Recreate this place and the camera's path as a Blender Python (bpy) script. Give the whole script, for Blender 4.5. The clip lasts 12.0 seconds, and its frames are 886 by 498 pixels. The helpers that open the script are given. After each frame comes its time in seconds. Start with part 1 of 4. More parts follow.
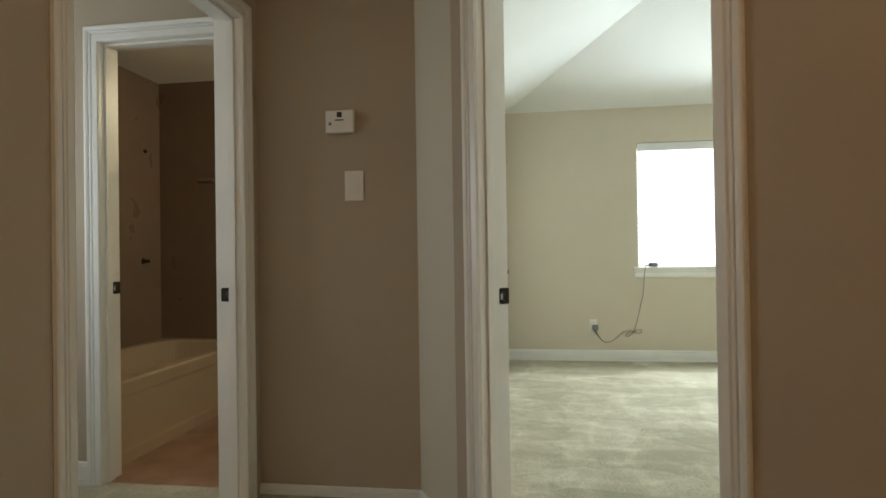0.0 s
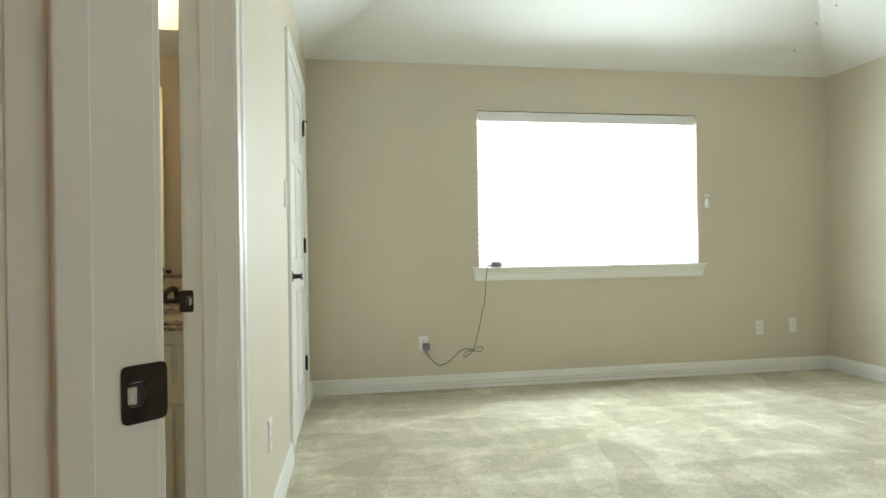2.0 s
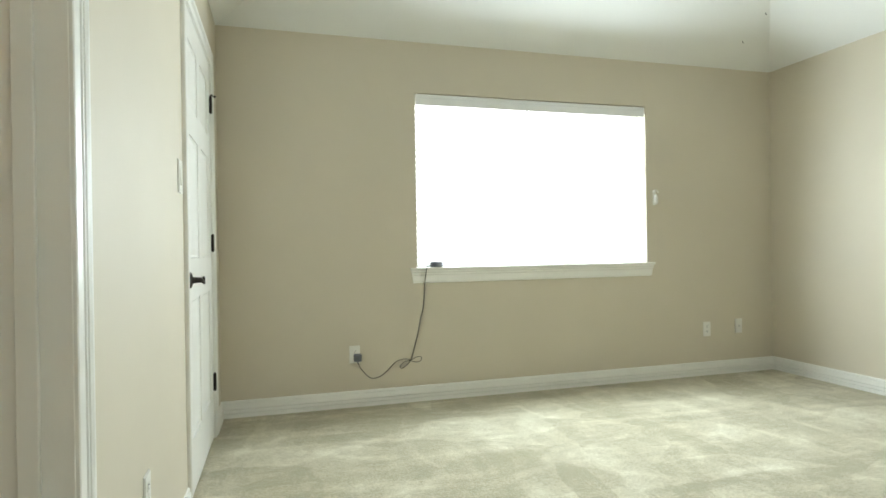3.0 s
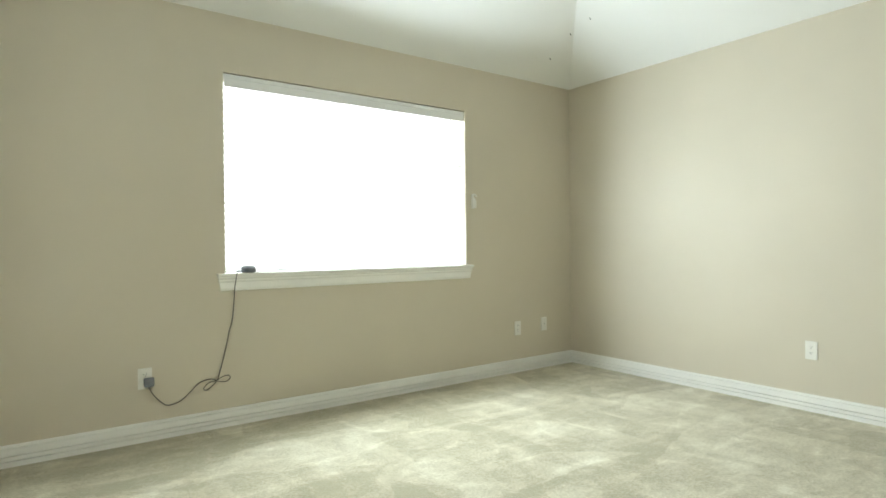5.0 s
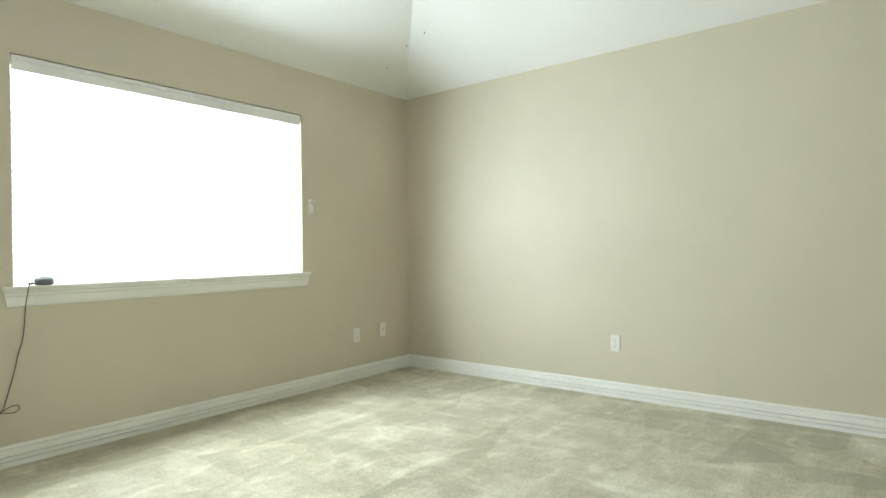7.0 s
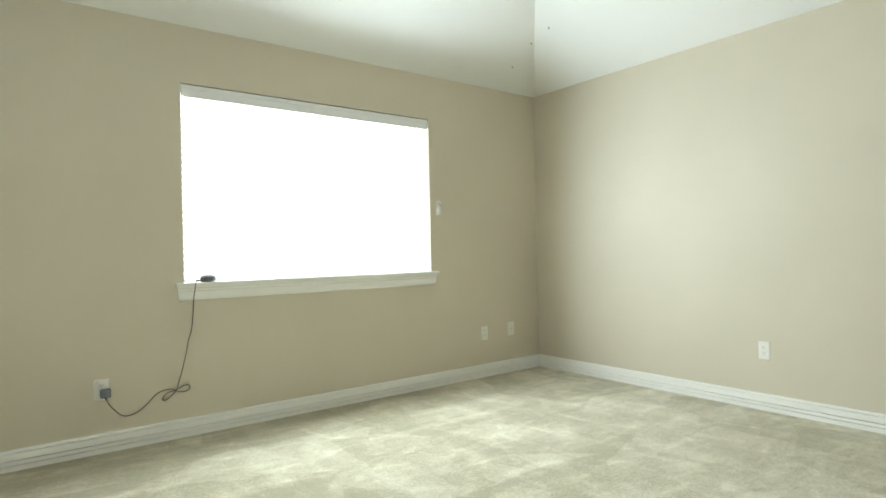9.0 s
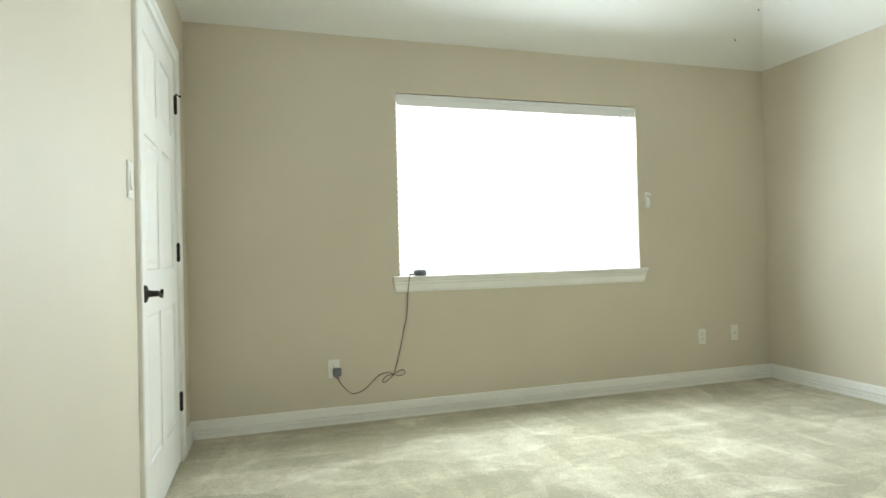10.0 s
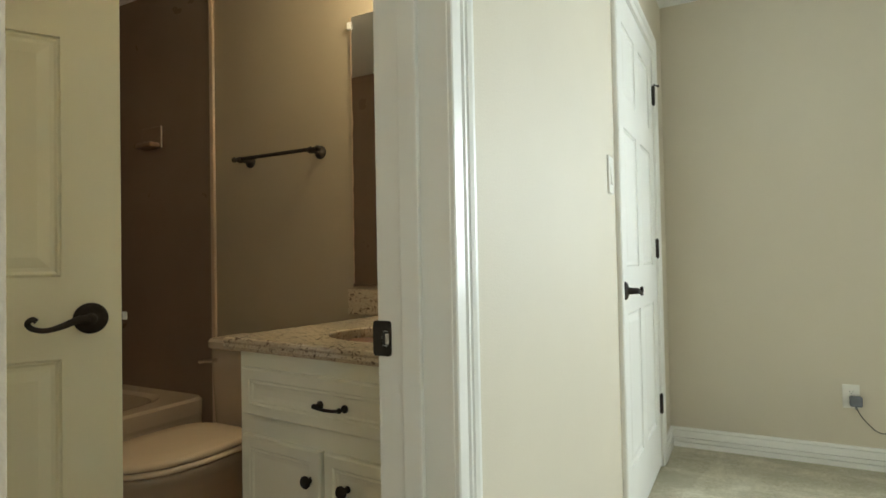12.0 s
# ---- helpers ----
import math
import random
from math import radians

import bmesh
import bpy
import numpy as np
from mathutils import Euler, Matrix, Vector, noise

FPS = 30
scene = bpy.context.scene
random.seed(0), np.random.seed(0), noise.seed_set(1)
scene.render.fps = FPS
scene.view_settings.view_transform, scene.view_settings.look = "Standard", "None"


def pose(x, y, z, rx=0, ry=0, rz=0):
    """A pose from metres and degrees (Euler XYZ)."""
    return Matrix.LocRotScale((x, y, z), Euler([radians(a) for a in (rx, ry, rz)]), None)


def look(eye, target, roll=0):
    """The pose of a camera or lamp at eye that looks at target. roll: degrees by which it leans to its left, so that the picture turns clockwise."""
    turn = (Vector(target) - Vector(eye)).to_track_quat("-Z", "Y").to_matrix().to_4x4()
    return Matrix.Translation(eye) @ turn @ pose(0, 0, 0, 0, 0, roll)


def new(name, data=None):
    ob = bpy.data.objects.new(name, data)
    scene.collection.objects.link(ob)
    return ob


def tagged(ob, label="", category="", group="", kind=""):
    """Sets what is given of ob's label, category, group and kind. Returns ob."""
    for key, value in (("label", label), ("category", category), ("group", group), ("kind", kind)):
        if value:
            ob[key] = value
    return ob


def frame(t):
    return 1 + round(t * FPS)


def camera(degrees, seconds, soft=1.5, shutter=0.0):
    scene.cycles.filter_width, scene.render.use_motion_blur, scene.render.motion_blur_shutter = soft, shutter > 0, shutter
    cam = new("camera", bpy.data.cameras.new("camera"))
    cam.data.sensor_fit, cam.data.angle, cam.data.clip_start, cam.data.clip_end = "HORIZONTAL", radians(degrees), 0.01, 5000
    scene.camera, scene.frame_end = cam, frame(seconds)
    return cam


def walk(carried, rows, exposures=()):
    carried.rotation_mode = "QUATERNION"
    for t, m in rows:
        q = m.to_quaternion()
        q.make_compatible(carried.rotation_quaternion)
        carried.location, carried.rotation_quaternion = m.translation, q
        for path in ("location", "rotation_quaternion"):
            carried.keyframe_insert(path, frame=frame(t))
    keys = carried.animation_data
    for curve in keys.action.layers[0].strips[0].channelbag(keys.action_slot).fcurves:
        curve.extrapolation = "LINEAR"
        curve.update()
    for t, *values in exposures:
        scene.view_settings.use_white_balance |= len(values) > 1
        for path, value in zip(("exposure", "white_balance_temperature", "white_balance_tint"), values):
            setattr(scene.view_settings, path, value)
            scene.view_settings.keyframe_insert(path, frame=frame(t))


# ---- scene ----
cam = camera(75.5, 12.0, soft=1.6)
PATH = [
    (0, (0.161, -0.102, 1.054), (-0.121, 1.878, 1.070), -0.85),
    (0.5, (0.151, 0.329, 1.045), (-0.013, 2.322, 1.055), -0.75),
    (1, (0.179, 0.723, 1.035), (0.240, 2.722, 1.045), -0.77),
    (1.5, (0.261, 1.043, 1.041), (0.432, 3.036, 1.046), -0.89),
    (2, (0.295, 1.354, 1.038), (0.608, 3.329, 1.040), -0.88),
    (2.5, (0.333, 1.600, 1.008), (0.772, 3.551, 1.013), -0.96),
    (3, (0.344, 1.804, 1.028), (0.893, 3.727, 1.026), -0.90),
    (3.2, (0.363, 1.860, 1.027), (0.959, 3.770, 1.025), -0.91),
    (4.8, (0.315, 2.086, 1.046), (1.422, 3.752, 1.036), -0.62),
    (5, (0.310, 2.090, 1.050), (1.479, 3.713, 1.038), -0.61),
    (5.5, (0.304, 2.089, 1.065), (1.627, 3.589, 1.053), -0.62),
    (6, (0.301, 2.082, 1.067), (1.756, 3.454, 1.059), -0.70),
    (6.5, (0.314, 2.078, 1.058), (1.835, 3.377, 1.055), -0.77),
    (6.7, (0.317, 2.077, 1.055), (1.860, 3.349, 1.055), -0.80),
    (7.5, (0.333, 2.070, 1.044), (1.915, 3.293, 1.049), -1.00),
    (8.3, (0.350, 2.060, 1.037), (1.913, 3.308, 1.046), -1.20),
    (8.5, (0.359, 2.049, 1.036), (1.870, 3.359, 1.045), -1.23),
    (9, (0.419, 1.960, 1.050), (1.627, 3.554, 1.059), -1.31),
    (9.5, (0.414, 1.962, 1.041), (1.358, 3.724, 1.061), -1.57),
    (10, (0.436, 1.972, 1.035), (1.018, 3.885, 1.053), -1.43),
    (10.5, (0.408, 2.027, 1.042), (0.654, 4.012, 1.069), -1.36),
    (11, (0.396, 2.084, 1.037), (0.242, 4.078, 1.073), -1.58),
    (11.5, (0.410, 2.131, 1.042), (-0.190, 4.039, 1.083), -1.37),
    (12, (0.395, 2.186, 1.036), (-0.551, 3.948, 1.078), -1.11),
]
walk(cam, [(t, look(eye, target, roll)) for t, eye, target, roll in PATH])

# ---- world, large lights ----
world = bpy.data.worlds.new("sky")
scene.world = world
world.use_nodes = True
_sky = world.node_tree.nodes.new("ShaderNodeTexSky")
_sky.sky_type, _sky.sun_disc = "NISHITA", False
_sky.sun_elevation, _sky.sun_rotation = radians(48), radians(150)
world.node_tree.links.new(_sky.outputs[0], world.node_tree.nodes["Background"].inputs[0])
world.node_tree.nodes["Background"].inputs[1].default_value = 0.12

# key plan numbers (metres)
XW, XE, YN, YS = -0.017, 4.218, 5.57, 0.75      # bedroom inner faces
H = 2.425                                     # wall height
WX0, WX1, WZ0, WZ1 = 1.237, 3.038, 0.888, 2.083  # window opening
DIAG = 46.8                                    # degrees, the cut-off corner with the bedroom door
DD = Vector((math.cos(radians(DIAG)), -math.sin(radians(DIAG)), 0))
DN = Vector((math.sin(radians(DIAG)), math.cos(radians(DIAG)), 0))
DF = Vector((0.004, 1.897, 0))                # west jamb of the bedroom door, hall side
DW, DT = 0.86, 0.124                         # its clear width, wall thickness
HALL_Y = 2.32                                 # hall's end wall
HX = -1.02                                    # hall's west wall
BX0, BX1, BY0, BY1 = -2.68, -0.147, 2.44, 4.05 # bathroom inside


def area_light(name, m, w, h, power, color, spread=180):
    la = bpy.data.lights.new(name, "AREA")
    la.shape, la.size, la.size_y, la.energy, la.color = "RECTANGLE", w, h, power, color
    la.spread = radians(spread)
    ob = new(name, la)
    ob.matrix_world = m
    return ob


def point_light(name, p, power, color, radius=0.05):
    la = bpy.data.lights.new(name, "POINT")
    la.energy, la.color, la.shadow_soft_size = power, color, radius
    ob = new(name, la)
    ob.location = p
    return ob


area_light("window_daylight", look((2.137, YN - 0.040, 1.45), (2.137, YN - 5.0, 1.32)), 1.78, 0.84, 79, (0.805, 0.938, 1.0), 165)
area_light("window_glow", look((2.137, YN + 0.088, 1.49), (2.137, 0, 1.49)), 1.79, 1.18, 56, (0.815, 0.938, 1.0))
area_light("vestibule_daylight", look((-2.64, 1.62, 1.5), (0, 1.62, 1.4)), 0.86, 1.16, 9.5, (0.86, 0.95, 1.0))
point_light("vanity_bulb", (-0.62, BY1 - 0.19, 2.20), 17, (1.0, 0.88, 0.60), 0.05)
# Fill light from an unseen lamp, placed to brighten the hall's right-hand wall.
point_light("hall_fill", (0.30, -0.60, 2.30), 13.5, (1.0, 0.66, 0.39), 0.08)

# ---- materials ----


def mat(name, color, rough=0.6, metal=0.0, vary=0.06, scale=3.0, bump=0.0, bump_scale=200.0, color2=None, spec=0.5):
    """Paint-like material: base colour with two scales of variation and a fine relief."""
    m = bpy.data.materials.new(name)
    m.use_nodes = True
    nt = m.node_tree
    b = nt.nodes["Principled BSDF"]
    b.inputs["Roughness"].default_value, b.inputs["Metallic"].default_value = rough, metal
    b.inputs["Specular IOR Level"].default_value = spec
    tc = nt.nodes.new("ShaderNodeTexCoord")
    n1 = nt.nodes.new("ShaderNodeTexNoise")
    n1.inputs["Scale"].default_value, n1.inputs["Detail"].default_value = scale, 6
    nt.links.new(tc.outputs["Object"], n1.inputs["Vector"])
    mix = nt.nodes.new("ShaderNodeMix")
    mix.data_type = "RGBA"
    c2 = color2 or tuple(c * (1 - vary) for c in color)
    c1 = color if color2 else tuple(min(1, c * (1 + vary)) for c in color)
    mix.inputs[6].default_value, mix.inputs[7].default_value = (*c1, 1), (*c2, 1)
    ramp = nt.nodes.new("ShaderNodeMapRange")
    ramp.inputs[1].default_value, ramp.inputs[2].default_value = 0.3, 0.7
    nt.links.new(n1.outputs[0], ramp.inputs[0])
    nt.links.new(ramp.outputs[0], mix.inputs[0])
    nt.links.new(mix.outputs[2], b.inputs["Base Color"])
    rr = nt.nodes.new("ShaderNodeMapRange")
    rr.inputs[3].default_value, rr.inputs[4].default_value = max(0.02, rough - 0.08), min(1, rough + 0.08)
    nt.links.new(n1.outputs[0], rr.inputs[0])
    nt.links.new(rr.outputs[0], b.inputs["Roughness"])
    if bump:
        n2 = nt.nodes.new("ShaderNodeTexNoise")
        n2.inputs["Scale"].default_value, n2.inputs["Detail"].default_value = bump_scale, 3
        nt.links.new(tc.outputs["Object"], n2.inputs["Vector"])
        bp = nt.nodes.new("ShaderNodeBump")
        bp.inputs["Strength"].default_value, bp.inputs["Distance"].default_value = bump, 0.002
        nt.links.new(n2.outputs[0], bp.inputs["Height"])
        nt.links.new(bp.outputs[0], b.inputs["Normal"])
    return m


def carpet_mat():
    """Cut-pile carpet: brushed patches with straight and curved edges over fine tufts."""
    m = bpy.data.materials.new("carpet")
    m.use_nodes = True
    nt = m.node_tree
    N, L = nt.nodes, nt.links
    b = N["Principled BSDF"]
    b.inputs["Roughness"].default_value = 0.95
    b.inputs["Specular IOR Level"].default_value = 0.1
    b.inputs["Sheen Weight"].default_value = 0.25
    tc = N.new("ShaderNodeTexCoord")
    warp = N.new("ShaderNodeTexNoise")
    warp.inputs["Scale"].default_value, warp.inputs["Detail"].default_value = 2.2, 3
    L.new(tc.outputs["Object"], warp.inputs["Vector"])
    wv = N.new("ShaderNodeVectorMath")
    wv.operation = "MULTIPLY_ADD"
    wv.inputs[1].default_value = (0.16, 0.16, 0)
    L.new(warp.outputs["Color"], wv.inputs[0])
    L.new(tc.outputs["Object"], wv.inputs[2])

    def add(x, y, k=1.0):
        m2 = N.new("ShaderNodeMath")
        m2.operation = "MULTIPLY_ADD"
        L.new(x, m2.inputs[0])
        m2.inputs[1].default_value = k
        if y is None:
            m2.inputs[2].default_value = 0.0
        else:
            L.new(y, m2.inputs[2])
        return m2.outputs[0]
    total = None
    # vacuum strokes: flat-toned ragged cells in two directions, and brushed streaks
    rag = N.new("ShaderNodeTexNoise")
    rag.inputs["Scale"].default_value, rag.inputs["Detail"].default_value = 14, 4
    L.new(tc.outputs["Object"], rag.inputs["Vector"])
    rv = N.new("ShaderNodeVectorMath")
    rv.operation = "MULTIPLY_ADD"
    rv.inputs[1].default_value = (0.05, 0.05, 0)
    L.new(rag.outputs["Color"], rv.inputs[0])
    L.new(wv.outputs[0], rv.inputs[2])
    for ang, sx, sy, w in ((38, 1.5, 3.6, 0.26), (-31, 4.0, 1.7, 0.22), (80, 2.6, 7.0, 0.10)):
        mp = N.new("ShaderNodeMapping")
        mp.inputs["Rotation"].default_value = (0, 0, radians(ang))
        mp.inputs["Scale"].default_value = (sx, sy, 1)
        L.new(rv.outputs[0], mp.inputs["Vector"])
        v = N.new("ShaderNodeTexVoronoi")
        v.voronoi_dimensions, v.feature = "2D", "SMOOTH_F1"
        v.inputs["Scale"].default_value, v.inputs["Smoothness"].default_value = 1.0, 0.04
        L.new(mp.outputs[0], v.inputs["Vector"])
        sep = N.new("ShaderNodeSeparateColor")
        L.new(v.outputs["Color"], sep.inputs[0])
        total = add(sep.outputs[0], total, w)
    for ang, sx, sy, k, lo, hi in ((24, 1.3, 5.0, 0.17, 0.46, 0.70), (-42, 4.6, 1.2, 0.15, 0.46, 0.72), (5, 1.8, 3.0, 0.13, 0.50, 0.72)):
        mp = N.new("ShaderNodeMapping")
        mp.inputs["Rotation"].default_value = (0, 0, radians(ang))
        mp.inputs["Scale"].default_value = (sx, sy, 1)
        mp.inputs["Location"].default_value = (3.1 * sx, 1.7, 0)
        L.new(wv.outputs[0], mp.inputs["Vector"])
        nz = N.new("ShaderNodeTexNoise")
        nz.inputs["Scale"].default_value, nz.inputs["Detail"].default_value, nz.inputs["Roughness"].default_value = 1.3, 4, 0.5
        L.new(mp.outputs[0], nz.inputs["Vector"])
        mr = N.new("ShaderNodeMapRange")
        mr.interpolation_type = "SMOOTHSTEP"
        mr.inputs[1].default_value, mr.inputs[2].default_value = lo, hi
        L.new(nz.outputs[0], mr.inputs[0])
        total = add(mr.outputs[0], total, k)
    # pale lifted ridges where strokes meet
    for ang, sx, sy, w, k in ((33, 1.5, 3.4, 0.12, 0.16), (-24, 3.4, 1.5, 0.11, 0.13)):
        mp = N.new("ShaderNodeMapping")
        mp.inputs["Rotation"].default_value = (0, 0, radians(ang))
        mp.inputs["Scale"].default_value = (sx, sy, 1)
        mp.inputs["Location"].default_value = (5.3 * sx, 0.6, 0)
        L.new(rv.outputs[0], mp.inputs["Vector"])
        v = N.new("ShaderNodeTexVoronoi")
        v.voronoi_dimensions, v.feature = "2D", "DISTANCE_TO_EDGE"
        v.inputs["Scale"].default_value = 1.0
        L.new(mp.outputs[0], v.inputs["Vector"])
        mr = N.new("ShaderNodeMapRange")
        mr.interpolation_type = "SMOOTHSTEP"
        mr.inputs[1].default_value, mr.inputs[2].default_value = 0.0, w
        mr.inputs[3].default_value, mr.inputs[4].default_value = 1.0, 0.0
        L.new(v.outputs["Distance"], mr.inputs[0])
        nz = N.new("ShaderNodeTexNoise")
        nz.inputs["Scale"].default_value, nz.inputs["Detail"].default_value = 2.6, 4
        L.new(mp.outputs[0], nz.inputs["Vector"])
        ms = N.new("ShaderNodeMapRange")
        ms.inputs[1].default_value, ms.inputs[2].default_value = 0.40, 0.62
        L.new(nz.outputs[0], ms.inputs[0])
        mm = N.new("ShaderNodeMath")
        mm.operation = "MULTIPLY"
        L.new(mr.outputs[0], mm.inputs[0])
        L.new(ms.outputs[0], mm.inputs[1])
        total = add(mm.outputs[0], total, k)
    for sc, det, k in ((1.4, 4, 0.22), (22, 5, 0.34), (75, 4, 0.75), (300, 2, 0.62)):
        nz = N.new("ShaderNodeTexNoise")
        nz.inputs["Scale"].default_value, nz.inputs["Detail"].default_value = sc, det
        L.new(tc.outputs["Object"], nz.inputs["Vector"])
        total = add(nz.outputs[0], total, k)
    a2 = N.new("ShaderNodeMath")
    a2.operation = "MULTIPLY"
    a2.inputs[1].default_value = 1.0
    L.new(total, a2.inputs[0])
    cr = N.new("ShaderNodeValToRGB")
    cr.color_ramp.elements[0].position, cr.color_ramp.elements[0].color = 0.585, (0.38, 0.345, 0.23, 1)
    cr.color_ramp.elements[1].position, cr.color_ramp.elements[1].color = 0.93, (0.765, 0.735, 0.585, 1)
    e = cr.color_ramp.elements.new(0.725)
    e.color = (0.545, 0.495, 0.355, 1)
    half = N.new("ShaderNodeMath")
    half.operation = "MULTIPLY"
    half.inputs[1].default_value = 0.5
    L.new(a2.outputs[0], half.inputs[0])
    L.new(half.outputs[0], cr.inputs[0])
    L.new(cr.outputs[0], b.inputs["Base Color"])
    bp = N.new("ShaderNodeBump")
    bp.inputs["Strength"].default_value, bp.inputs["Distance"].default_value = 0.8, 0.006
    L.new(a2.outputs[0], bp.inputs["Height"])
    L.new(bp.outputs[0], b.inputs["Normal"])
    return m


def granite_mat():
    m = bpy.data.materials.new("granite")
    m.use_nodes = True
    nt = m.node_tree
    N, L = nt.nodes, nt.links
    b = N["Principled BSDF"]
    b.inputs["Roughness"].default_value = 0.18
    tc = N.new("ShaderNodeTexCoord")
    mp = N.new("ShaderNodeMapping")
    mp.inputs["Scale"].default_value = (1, 2.2, 1.6)
    mp.inputs["Rotation"].default_value = (0, 0, radians(25))
    L.new(tc.outputs["Object"], mp.inputs["Vector"])
    n = N.new("ShaderNodeTexNoise")
    n.inputs["Scale"].default_value, n.inputs["Detail"].default_value, n.inputs["Distortion"].default_value = 52, 7, 1.1
    L.new(mp.outputs[0], n.inputs["Vector"])
    cr = N.new("ShaderNodeValToRGB")
    els = cr.color_ramp.elements
    els[0].position, els[0].color = 0.30, (0.07, 0.05, 0.04, 1)
    els[1].position, els[1].color = 0.72, (0.70, 0.64, 0.50, 1)
    for p, c in ((0.37, (0.22, 0.15, 0.10, 1)), (0.42, (0.45, 0.36, 0.26, 1)), (0.55, (0.60, 0.51, 0.36, 1)), (0.63, (0.46, 0.35, 0.24, 1))):
        els.new(p).color = c
    L.new(n.outputs[0], cr.inputs[0])
    L.new(cr.outputs[0], b.inputs["Base Color"])
    return m


WALL = mat("beige_wall_paint", (0.632, 0.568, 0.450), 0.6, vary=0.03, scale=1.3, bump=0.25, bump_scale=260, spec=0.55)
# Bedroom beige browned and darkened: the hall's dim orange light sits in this colour.
HALLDIM = mat("hall_dim_warm_beige", (0.47, 0.395, 0.30), 0.8, vary=0.03, scale=1.3, bump=0.25, bump_scale=260, spec=0.3)
CEIL = mat("ceiling_paint", (0.85, 0.85, 0.82), 0.9, vary=0.02, scale=1.0, bump=0.35, bump_scale=180, spec=0.2)
TRIM = mat("white_trim_paint", (0.88, 0.87, 0.82), 0.32, vary=0.025, scale=4, bump=0.05, bump_scale=90)
DOORP = mat("white_door_paint", (0.88, 0.87, 0.82), 0.36, vary=0.025, scale=3, bump=0.1, bump_scale=120)
# Warm lamplight on the bathroom door is mixed into this yellowed paint.
WARMDOORP = mat("warm_lit_door_paint", (0.90, 0.86, 0.63), 0.36, vary=0.025, scale=3, bump=0.1, bump_scale=120)
VAL = mat("white_valance", (0.84, 0.84, 0.82), 0.45, vary=0.03, scale=6)
BRONZE = mat("oil_rubbed_bronze", (0.035, 0.028, 0.022), 0.7, 0.0, vary=0.3, scale=30, spec=0.2)
STEEL = mat("worn_steel", (0.55, 0.53, 0.50), 0.3, 1.0, vary=0.2, scale=60)
STRIKEHOLE = mat("worn_latch_hole", (0.55, 0.52, 0.46), 0.5, 0.2, vary=0.4, scale=120)
PLASTIC = mat("white_plastic", (0.80, 0.78, 0.72), 0.35, vary=0.02, scale=9)
DARK = mat("dark_slot", (0.03, 0.03, 0.03), 0.6, vary=0.2, scale=20)
GREYP = mat("grey_plastic", (0.16, 0.17, 0.19), 0.45, vary=0.1, scale=40, bump=0.1, bump_scale=300)
CORD = mat("grey_cord", (0.10, 0.095, 0.085), 0.6, vary=0.15, scale=40)
BLIND = mat("white_blind_slat", (0.82, 0.82, 0.80), 0.45, vary=0.03, scale=6)
_n = BLIND.node_tree
_tr, _ms = _n.nodes.new("ShaderNodeBsdfTranslucent"), _n.nodes.new("ShaderNodeMixShader")
_tr.inputs[0].default_value, _ms.inputs[0].default_value = (0.9, 0.9, 0.88, 1), 0.45
_n.links.new(_n.nodes["Principled BSDF"].outputs[0], _ms.inputs[1])
_n.links.new(_tr.outputs[0], _ms.inputs[2])
_n.links.new(_ms.outputs[0], _n.nodes["Material Output"].inputs[0])
CARPET = carpet_mat()
VINYL = mat("brown_vinyl_floor", (0.40, 0.24, 0.15), 0.35, scale=5, color2=(0.27, 0.15, 0.09), bump=0.1, bump_scale=60)
SURROUND = mat("brown_marbled_surround", (0.255, 0.18, 0.128), 0.3, scale=5, color2=(0.235, 0.162, 0.114))
BATHWALL = mat("tan_bathroom_paint", (0.40, 0.325, 0.22), 0.7, vary=0.04, scale=1.5, bump=0.25, bump_scale=260)
ALMOND = mat("almond_enamel", (0.56, 0.44, 0.31), 0.12, vary=0.02, scale=3)
SEATM = mat("almond_seat_plastic", (0.63, 0.49, 0.345), 0.2, vary=0.02, scale=3)
CABP = mat("cream_cabinet_paint", (0.87, 0.85, 0.70), 0.35, vary=0.03, scale=4, bump=0.05, bump_scale=80)
BASINM = mat("brown_basin", (0.22, 0.11, 0.06), 0.15, vary=0.1, scale=8)
GRANITE = granite_mat()
CHROME = mat("chrome", (0.8, 0.8, 0.8), 0.12, 1.0, vary=0.03, scale=10)
MIRROR = mat("mirror_silver", (0.9, 0.9, 0.88), 0.015, 1.0, vary=0.005, scale=2)
MIRROR.node_tree.nodes["Principled BSDF"].inputs["Roughness"].default_value = 0.01
for _l in list(MIRROR.node_tree.links):
    if _l.to_socket.name == "Roughness":
        MIRROR.node_tree.links.remove(_l)
TRIMTAN = mat("tan_edge_trim", (0.55, 0.40, 0.27), 0.3, vary=0.05, scale=8)
OUTSIDE = mat("pale_stucco", (0.7, 0.7, 0.68), 0.9, vary=0.05, scale=1, bump=0.3, bump_scale=60)


def glow_mat(name, color, strength):
    m = bpy.data.materials.new(name)
    m.use_nodes = True
    nt = m.node_tree
    nt.nodes.remove(nt.nodes["Principled BSDF"])
    e = nt.nodes.new("ShaderNodeEmission")
    e.inputs[0].default_value, e.inputs[1].default_value = (*color, 1), strength
    nt.links.new(e.outputs[0], nt.nodes["Material Output"].inputs[0])
    return m


DAY = glow_mat("bright_daylight_haze", (0.97, 1.0, 1.0), 4.0)
BULB = glow_mat("warm_frosted_bulb", (1.0, 0.75, 0.42), 2.0)

# ---- building helpers ----


